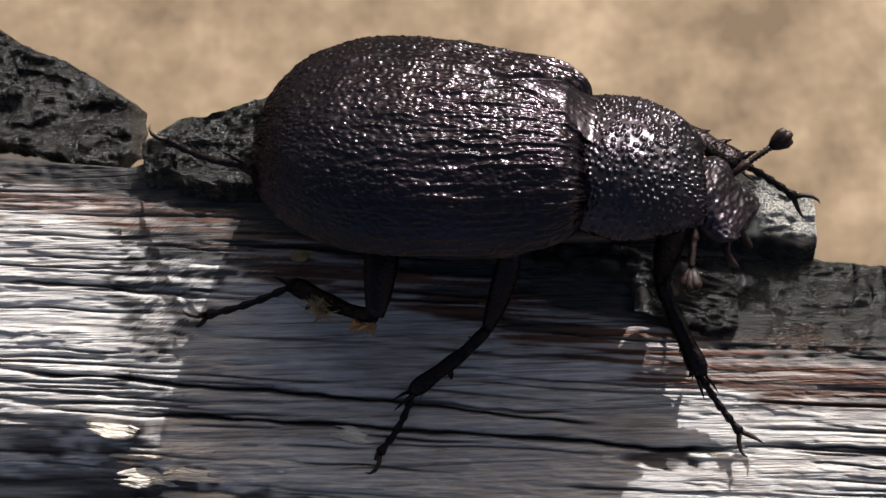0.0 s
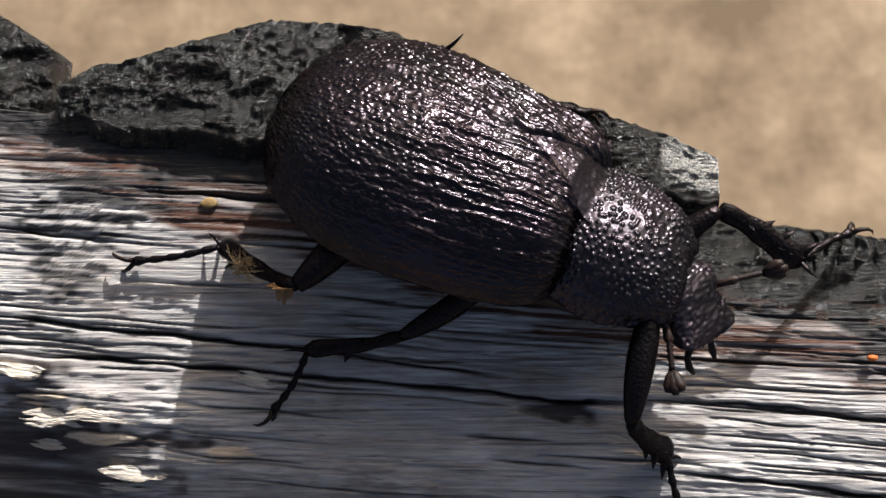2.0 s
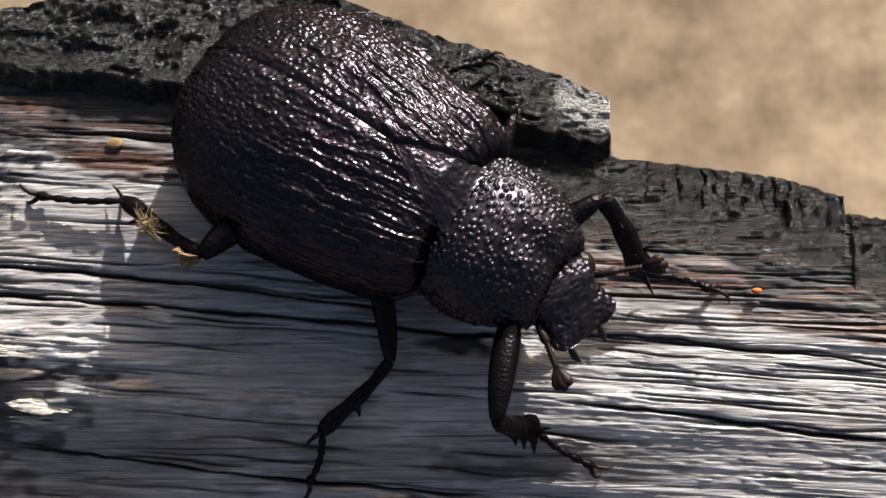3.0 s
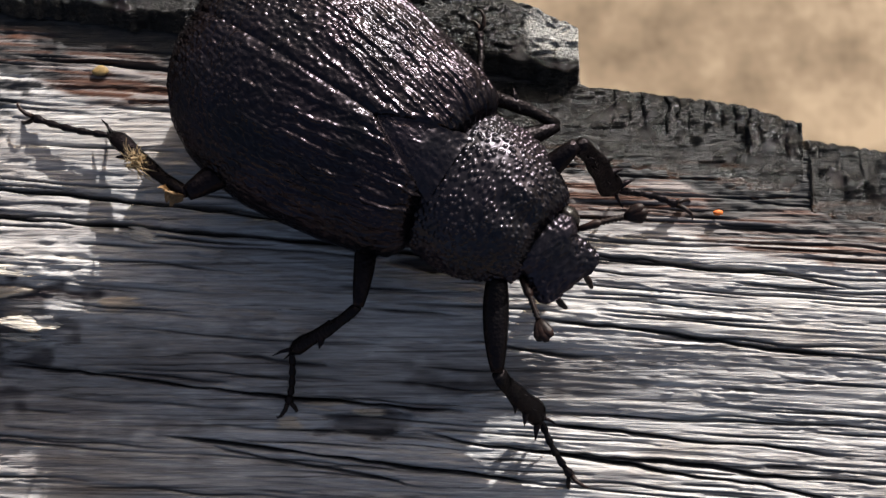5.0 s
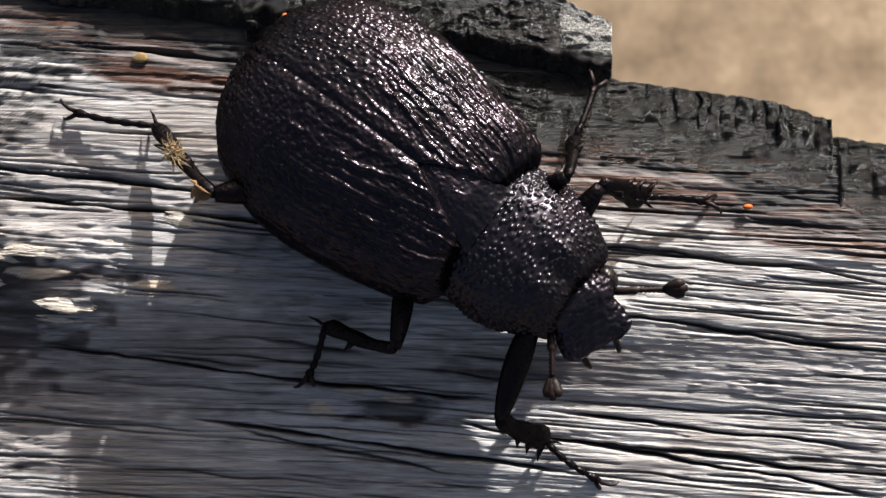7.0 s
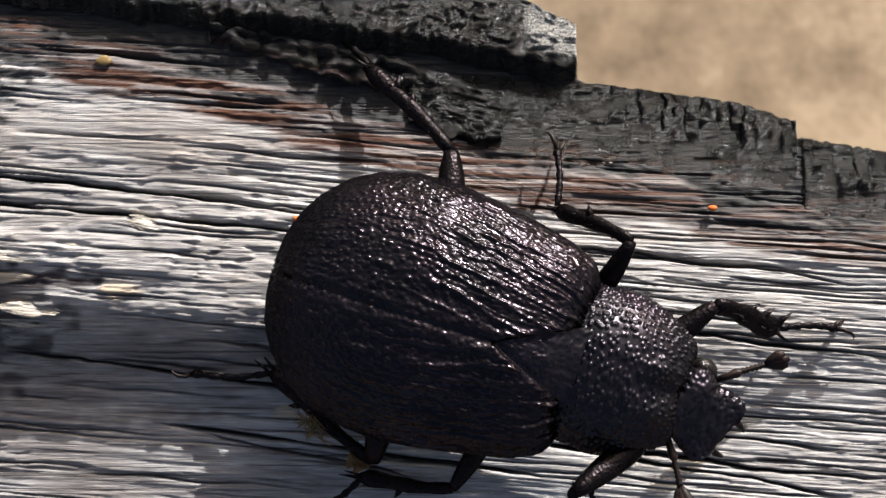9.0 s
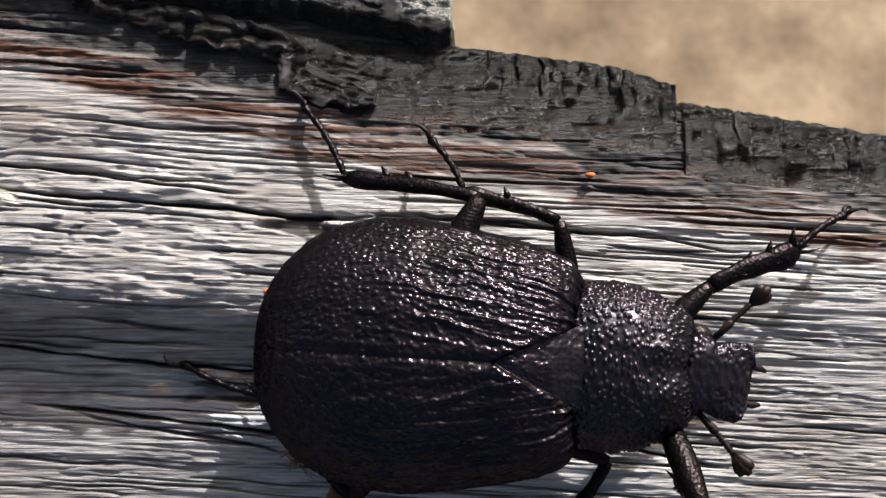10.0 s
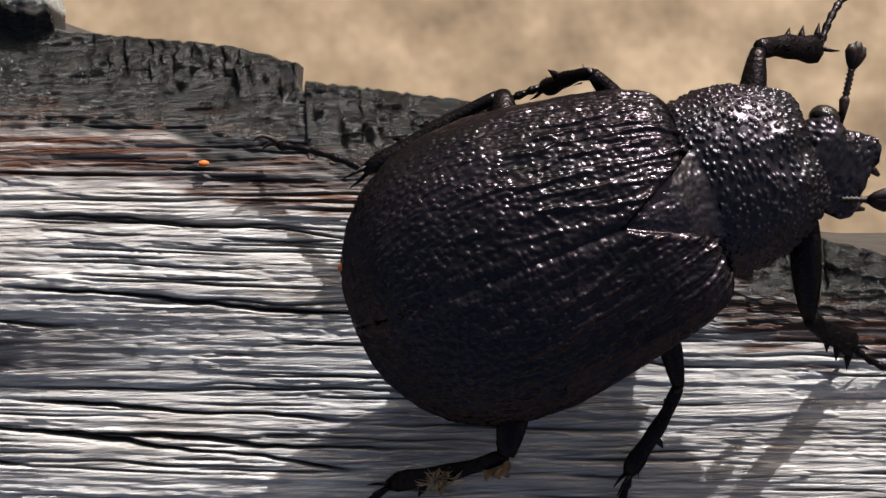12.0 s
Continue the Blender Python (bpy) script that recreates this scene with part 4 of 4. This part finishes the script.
KNEES["mid_right"] = [(0, -8.7, 8.0, 2.5), (0.5, -9.2, 8.2, 2.5), (1, -8.5, 7.7, 2.5), (1.5, -7.8, 6.1, 2.5), (2, -8.0, 5.3, 2.8), (2.5, -2.4, 1.3, 1.6), (3, -3.0, 0.6, 1.3), (5, -3.3, -1.5, 3.1), (5.5, -3.1, -1.8, 3.0), (6, -3.3, -1.4, 3.9), (6.5, -4.0, -2.4, 4.2), (7, -3.0, -3.8, 3.7), (8.8, 0.6, -11.4, 0.2), (9, 1.7, -12.0, 0.3), (9.5, 15.4, -13.6, 0.7), (10, 19.9, -12.3, 0.9), (10.5, 22.8, -11.5, 3.4), (11, 27.4, -12.3, 4.2), (11.5, 36.2, -8.4, 4.8), (12, 40.4, -8.5, 1.5)]
ANKLES["mid_right"] = [(0, -12.5, 5.3, 1.1), (0.5, -14.2, 3.9, 1.1), (1, -13.9, 4.2, 1.1), (1.5, -13.6, 4.3, 1.1), (2, -13.5, 4.6, 1.1), (2.5, -6.4, -3.1, 0.5), (3, -6.7, -3.2, 0.5), (5, -7.2, -3.4, 0.3), (5.5, -7.0, -3.7, 0.2), (6, -7.0, -3.0, 0.6), (6.5, -7.3, -2.8, 0.6), (7, -7.3, -2.8, 0.6), (8.8, -4.5, -11.0, -0.9), (9, -3.3, -11.1, -0.8), (9.5, 10.1, -13.8, 0.5), (10, 15.1, -14.4, 0.7), (10.5, 24.0, -14.7, -0.6), (11, 26.6, -14.9, -0.6), (11.5, 38.0, -10.2, -0.0), (12, 37.9, -13.0, -0.3)]
CLAWS["mid_right"] = [(0, -15.6, 0.3, 0.4), (0.5, -15.9, -0.5, 0.4), (1, -15.8, -0.5, 0.4), (1.5, -15.8, -0.7, 0.4), (2, -15.9, -0.4, 0.4), (2.5, -7.9, -6.4, -2.2), (3, -8.1, -7.1, -2.6), (5, -7.9, -7.5, -2.7), (5.5, -8.1, -8.2, -2.9), (6, -8.0, -7.4, -2.7), (6.5, -8.1, -7.2, -2.6), (7, -9.0, -7.2, -2.6), (8.8, -8.2, -12.9, -2.2), (9, -6.7, -13.5, -2.1), (9.5, 8.3, -17.5, -0.8), (10, 13.7, -18.3, -0.6), (10.5, 24.7, -17.4, -1.7), (11, 24.8, -17.7, -1.8), (11.5, 36.6, -13.7, -1.1), (12, 36.7, -15.4, -1.4)]
KNEES["hind_right"] = [(0, -13.8, 9.9, 6.3), (0.5, -13.4, 9.5, 6.3), (1, -13.4, 9.3, 6.3), (1.5, -13.3, 8.1, 5.8), (2, -12.9, 7.3, 6.3), (2.5, -12.6, 5.9, 5.3), (3, -12.4, 5.7, 5.3), (5, -12.1, 4.8, 5.0), (5.5, -12.6, 4.6, 1.1), (6, -12.4, 4.5, 5.0), (6.5, -12.7, 4.7, 5.3), (7, -12.0, 4.1, 5.0), (8.8, -2.7, -9.6, 0.6), (9, -2.4, -10.0, 0.5), (9.5, 1.2, -12.3, -0.2), (10, 3.5, -13.4, -0.5), (10.5, 7.2, -10.7, 5.2), (11, 15.9, -12.0, 2.6), (11.5, 27.6, -10.8, 6.3), (12, 31.6, -10.3, 4.3)]
ANKLES["hind_right"] = [(0, -18.7, 11.1, 1.1), (0.5, -18.3, 10.8, 1.1), (1, -17.9, 10.9, 1.1), (1.5, -18.9, 10.6, 1.1), (2, -17.5, 10.3, 1.1), (2.5, -17.6, 9.9, 1.1), (3, -17.5, 9.4, 1.1), (5, -17.5, 8.9, 1.1), (5.5, -18.8, 9.1, 1.9), (6, -17.6, 8.6, 1.1), (6.5, -17.6, 8.7, 1.1), (7, -17.3, 8.7, 1.1), (8.8, -8.9, -5.0, -0.7), (9, -8.4, -5.2, -0.8), (9.5, -4.3, -6.9, -1.4), (10, -1.8, -7.8, -1.5), (10.5, 2.9, -10.0, -1.3), (11, 9.3, -12.1, -0.7), (11.5, 24.9, -13.6, -0.5), (12, 26.0, -12.7, -0.3)]
CLAWS["hind_right"] = [(0, -24.7, 9.5, 0.4), (0.5, -24.3, 9.6, 0.4), (1, -23.8, 9.5, 0.4), (1.5, -23.8, 9.3, 0.4), (2, -23.9, 9.5, 0.4), (2.5, -23.9, 9.7, 0.4), (3, -24.2, 10.1, 0.4), (5, -23.6, 10.5, 0.4), (5.5, -24.2, 9.3, 0.2), (6, -23.8, 9.9, 0.4), (6.5, -24.0, 10.0, 0.4), (7, -24.0, 9.9, 0.4), (8.8, -12.8, -4.8, -1.4), (9, -12.3, -5.2, -1.6), (9.5, -6.3, -6.0, -1.9), (10, -5.7, -6.2, -2.0), (10.5, -5.6, -8.7, -2.7), (11, 2.8, -14.2, -2.5), (11.5, 19.3, -12.9, -1.1), (12, 21.8, -14.7, -1.3)]
KNEES["front_left"] = [(0, 1.1, 20.3, 0.9), (0.5, 0.8, 19.7, 0.5), (1, 1.5, 19.0, 0.4), (1.5, 2.5, 15.9, 0.8), (2, 8.5, 11.7, 4.1), (2.5, 9.0, 9.5, 4.4), (3, 8.6, 9.2, 4.1), (5, 8.5, 7.3, 5.6), (5.5, 8.3, 7.2, 5.4), (6, 8.1, 6.9, 5.6), (6.5, 7.9, 6.0, 5.8), (7, 7.6, 4.3, 5.6), (8.8, 14.0, -1.7, 4.6), (9, 16.3, -1.1, 4.8), (9.5, 17.3, -2.2, 6.0), (10, 23.3, -1.4, 3.2), (10.5, 25.9, 0.1, 4.2), (11, 34.4, 1.2, 2.1), (11.5, 35.5, 5.9, 3.8), (12, 44.3, 6.5, 5.1)]
ANKLES["front_left"] = [(0, 4.5, 16.7, 3.3), (0.5, 4.5, 16.7, 3.3), (1, 4.9, 15.7, 3.3), (1.5, 6.8, 13.1, 2.8), (2, 12.8, 9.2, 2.3), (2.5, 11.9, 6.2, 1.3), (3, 10.7, 5.2, 1.3), (5, 10.9, 5.5, 1.3), (5.5, 11.5, 4.7, 1.5), (6, 10.8, 5.4, 1.3), (6.5, 10.3, 4.9, 1.3), (7, 10.7, 4.6, 1.3), (8.8, 18.1, -0.0, 1.3), (9, 20.1, -2.7, 1.2), (9.5, 20.2, -3.3, 1.2), (10, 28.9, 0.4, 2.2), (10.5, 30.5, 1.9, 2.2), (11, 39.2, 4.8, 2.3), (11.5, 37.1, 1.4, 0.8), (12, 48.2, 8.3, 2.3)]
CLAWS["front_left"] = [(0, 8.2, 14.6, 2.0), (0.5, 8.2, 14.6, 2.0), (1, 8.6, 13.6, 2.0), (1.5, 10.5, 11.0, 1.5), (2, 15.4, 10.6, 1.2), (2.5, 17.5, 4.7, 0.2), (3, 15.6, 4.1, 0.2), (5, 15.7, 4.5, 0.2), (5.5, 15.7, 4.3, 0.2), (6, 15.5, 4.9, 0.2), (6.5, 15.7, 4.8, 0.2), (7, 15.8, 4.5, 0.2), (8.8, 23.9, 1.7, 0.2), (9, 25.2, -2.5, 0.1), (9.5, 25.3, -2.1, 0.1), (10, 32.7, 3.2, 1.1), (10.5, 33.5, 3.0, 1.1), (11, 41.7, 8.0, 1.2), (11.5, 37.1, 5.7, -0.5), (12, 50.3, 10.9, 1.2)]
KNEES["mid_left"] = [(0, -12.6, 18.8, -0.2), (0.5, -7.6, 23.6, -0.1), (1, -4.2, 23.0, -0.4), (1.5, 4.4, 13.1, 0.5), (2, 3.8, 17.1, 0.8), (2.5, 4.0, 15.8, 0.8), (3, 4.2, 15.1, 0.8), (5, 6.9, 8.9, 1.2), (5.5, 6.7, 9.3, 1.2), (6, 6.7, 8.8, 1.2), (6.5, 6.5, 6.5, 1.1), (7, 5.5, 4.6, 6.3), (8.8, 10.8, 2.4, 6.1), (9, 11.1, 1.5, 5.6), (9.5, 13.4, 0.6, 5.3), (10, 14.7, 0.8, 3.1), (10.5, 23.2, 0.9, 5.9), (11, 26.7, 3.3, 3.3), (11.5, 33.7, 4.8, 6.3), (12, 36.6, 6.0, 6.4)]
ANKLES["mid_left"] = [(0, -7.7, 18.9, -2.7), (0.5, -6.7, 18.9, -2.7), (1, -4.7, 17.9, -2.2), (1.5, 0.9, 16.5, 3.1), (2, -1.2, 17.3, 3.0), (2.5, -1.0, 15.9, 3.0), (3, -0.8, 15.3, 3.0), (5, 2.4, 11.2, 3.2), (5.5, 2.1, 11.3, 3.2), (6, 2.3, 11.2, 3.2), (6.5, 5.5, 11.4, 3.2), (7, 6.8, 7.9, 2.3), (8.8, 8.9, 4.9, 2.3), (9, 7.7, 4.0, 2.3), (9.5, 9.3, 3.2, 2.3), (10, 8.2, 3.7, 2.3), (10.5, 20.5, 3.6, 2.3), (11, 20.7, 4.9, 2.3), (11.5, 34.2, 6.2, 1.2), (12, 34.7, 7.0, 2.3)]
CLAWS["mid_left"] = [(0, -7.0, 23.0, -4.0), (0.5, -6.0, 23.0, -4.0), (1, -4.0, 22.0, -3.5), (1.5, 5.1, 16.6, 1.8), (2, 3.0, 17.1, 1.7), (2.5, 3.0, 17.1, 1.7), (3, 3.0, 17.1, 1.7), (5, 3.5, 15.2, 1.9), (5.5, 3.5, 15.2, 1.9), (6, 3.5, 15.2, 1.9), (6.5, 6.3, 15.5, 1.9), (7, 8.3, 11.8, 1.2), (8.8, 9.1, 8.3, 1.2), (9, 7.9, 7.9, 1.2), (9.5, 7.8, 7.7, 1.2), (10, 6.9, 7.8, 1.2), (10.5, 20.2, 9.2, 1.2), (11, 20.3, 8.6, 1.2), (11.5, 30.2, 5.2, 0.8), (12, 31.9, 6.1, 1.2)]
KNEES["hind_left"] = [(0, -14.5, 13.2, 5.0), (0.5, -17.5, 17.1, 1.1), (1, -15.2, 15.1, 1.1), (1.5, -13.2, 14.5, 1.2), (2, -12.3, 14.6, 1.3), (2.5, -12.1, 14.2, 0.8), (3, -11.4, 13.9, 0.2), (5, -9.6, 9.3, 0.7), (5.5, -10.1, 9.7, 0.5), (6, -10.3, 9.9, 0.3), (6.5, -10.0, 9.5, 0.9), (7, 3.7, 8.4, 0.7), (8.8, 2.9, 7.4, 4.8), (9, 1.9, 6.8, 3.9), (9.5, 5.4, 4.4, 2.6), (10, 10.4, 2.4, 3.6), (10.5, 12.2, 3.4, 2.4), (11, 23.7, 3.2, 3.9), (11.5, 24.4, 4.3, 2.4), (12, 32.3, 6.4, 3.6)]
ANKLES["hind_left"] = [(0, -21.1, 17.3, 3.6), (0.5, -7.2, 18.6, 2.6), (1, -7.2, 18.6, 2.6), (1.5, -7.2, 18.6, 2.6), (2, -7.2, 18.6, 2.6), (2.5, -7.2, 18.6, 2.6), (3, -7.2, 18.6, 2.6), (5, -5.8, 15.9, 2.9), (5.5, -5.8, 15.9, 2.9), (6, -5.8, 15.9, 2.9), (6.5, -5.8, 15.9, 2.9), (7, -2.2, 12.9, 3.6), (8.8, -1.9, 12.6, 1.3), (9, -2.9, 12.4, 1.3), (9.5, -0.9, 9.1, 1.3), (10, 3.2, 4.2, 1.3), (10.5, 4.7, 4.7, 1.3), (11, 15.2, 3.5, 2.3), (11.5, 15.5, 3.8, 2.3), (12, 25.3, 3.2, 2.3)]
CLAWS["hind_left"] = [(0, -26.0, 19.5, 1.9), (0.5, -3.0, 17.2, 1.9), (1, -3.0, 17.2, 1.9), (1.5, -3.0, 17.2, 1.9), (2, -3.0, 17.2, 1.9), (2.5, -3.0, 17.2, 1.9), (3, -3.0, 17.2, 1.9), (5, -8.5, 20.5, 1.2), (5.5, -8.5, 20.5, 1.2), (6, -8.5, 20.5, 1.2), (6.5, -8.5, 20.5, 1.2), (7, -6.6, 15.9, 1.9), (8.8, -3.9, 14.6, 0.2), (9, -4.2, 13.7, 0.2), (9.5, -3.0, 13.2, 0.2), (10, 0.1, 9.6, 0.2), (10.5, 0.1, 9.8, 0.2), (11, 10.3, 7.1, 1.2), (11.5, 10.4, 6.9, 1.2), (12, 20.8, 4.9, 1.2)]


# the feelers: seconds and their heading over the log, in degrees
FEELERS = {1: [(0, 32), (0.5, 26), (1, 20), (1.5, 17), (2, 12), (3, 7), (5, 12), (6, 13), (7, 2), (8.8, 14), (9, 17), (9.5, 33), (10, 42), (10.5, 50), (11.2, 66), (12, 75)],
           -1: [(0, -100), (1.5, -95), (3, -70), (6, -72), (7, -90), (9, -80), (9.5, -68), (10.5, -40), (11.2, -20), (12, -5)]}


def joint_at(rows, t):
    """Where a joint is held at a time; a long step is taken quickly, through the air."""
    for a, b in zip(rows, rows[1:]):
        if a[0] <= t <= b[0]:
            s = (t - a[0]) / (b[0] - a[0])
            p, q = Vector(a[1:]), Vector(b[1:])
            lift = 0.0
            if (q - p).length > 1.2:
                if b[0] - a[0] > 0.6:
                    s = min(1, max(0, (s - 0.2) / 0.6))
                s = s * s * (3 - 2 * s)
                lift = 1.0 * math.sin(math.pi * s)
            return p.lerp(q, s) + Vector((0, 0, lift))
    return Vector(rows[-1][1:])


def bone(at, to, up):
    """The pose of a limb that starts at one place and points to another."""
    x = (to - at).normalized()
    y = up.cross(x).normalized()
    z = x.cross(y)
    m = Matrix((x, y, z)).transposed().to_4x4()
    m.translation = at * MM
    return m


def body_at(beetle, t):
    keys = beetle.animation_data
    loc, rot = [0, 0, 0], [1, 0, 0, 0]
    for c in keys.action.layers[0].strips[0].channelbag(keys.action_slot).fcurves:
        (loc if c.data_path == "location" else rot)[c.array_index] = c.evaluate(frame(t))
    return Matrix.LocRotScale(loc, Quaternion(rot).normalized(), (SIZE, SIZE, SIZE))


def motions():
    walk(beetle, BODY)
    walk(head, [(t, pose(5.6 * MM, 0, 3.9 * MM, 0, pitch, yaw)) for t, yaw, pitch in HEAD])
    times = [k / 10 for k in range(121)]
    held = {t: body_at(beetle, t) for t in times}
    for side, swing in FEELERS.items():
        rows = []
        for t in [k / 2 for k in range(25)]:
            yaw, pitch = (float(np.interp(t, [r[0] for r in HEAD], [r[i] for r in HEAD])) for i in (1, 2))
            turn = (held[t] @ pose(0, 0, 0, 0, pitch, yaw)).to_3x3().normalized().inverted()
            a = radians(float(np.interp(t, *zip(*swing))))
            m = bone(Vector((1.35, 1.9 * side, -0.05)), Vector((1.35, 1.9 * side, -0.05)) + turn @ Vector((math.cos(a), math.sin(a), 0.18)), turn @ Vector((0, 0, 1)))
            rows.append((t, m))
        for piece in feelers[side]:
            walk(piece, rows)
    for name, (hip, f, t_len, s_len, limbs) in joints.items():
        tracks = ([], [], [])
        for t in times:
            inv = held[t].inverted()
            knee, ankle, claw = (inv @ (joint_at(rows[name], t) * MM) / MM for rows in (KNEES, ANKLES, CLAWS))
            knee = hip + (knee - hip).normalized() * f
            ankle = knee + (ankle - knee).normalized() * t_len
            pole = (knee - (hip + ankle) / 2).normalized()
            for track, a, b in zip(tracks, (hip, knee, ankle), (knee, ankle, claw)):
                track.append((t, bone(a, b, pole)))
        for limb, track in zip(limbs, tracks):
            walk(limb, track)


make_ground()
log = make_log()
make_crusts(log)
make_flakes(log)
make_debris()
beetle, head, feelers, joints = make_beetle()
motions()
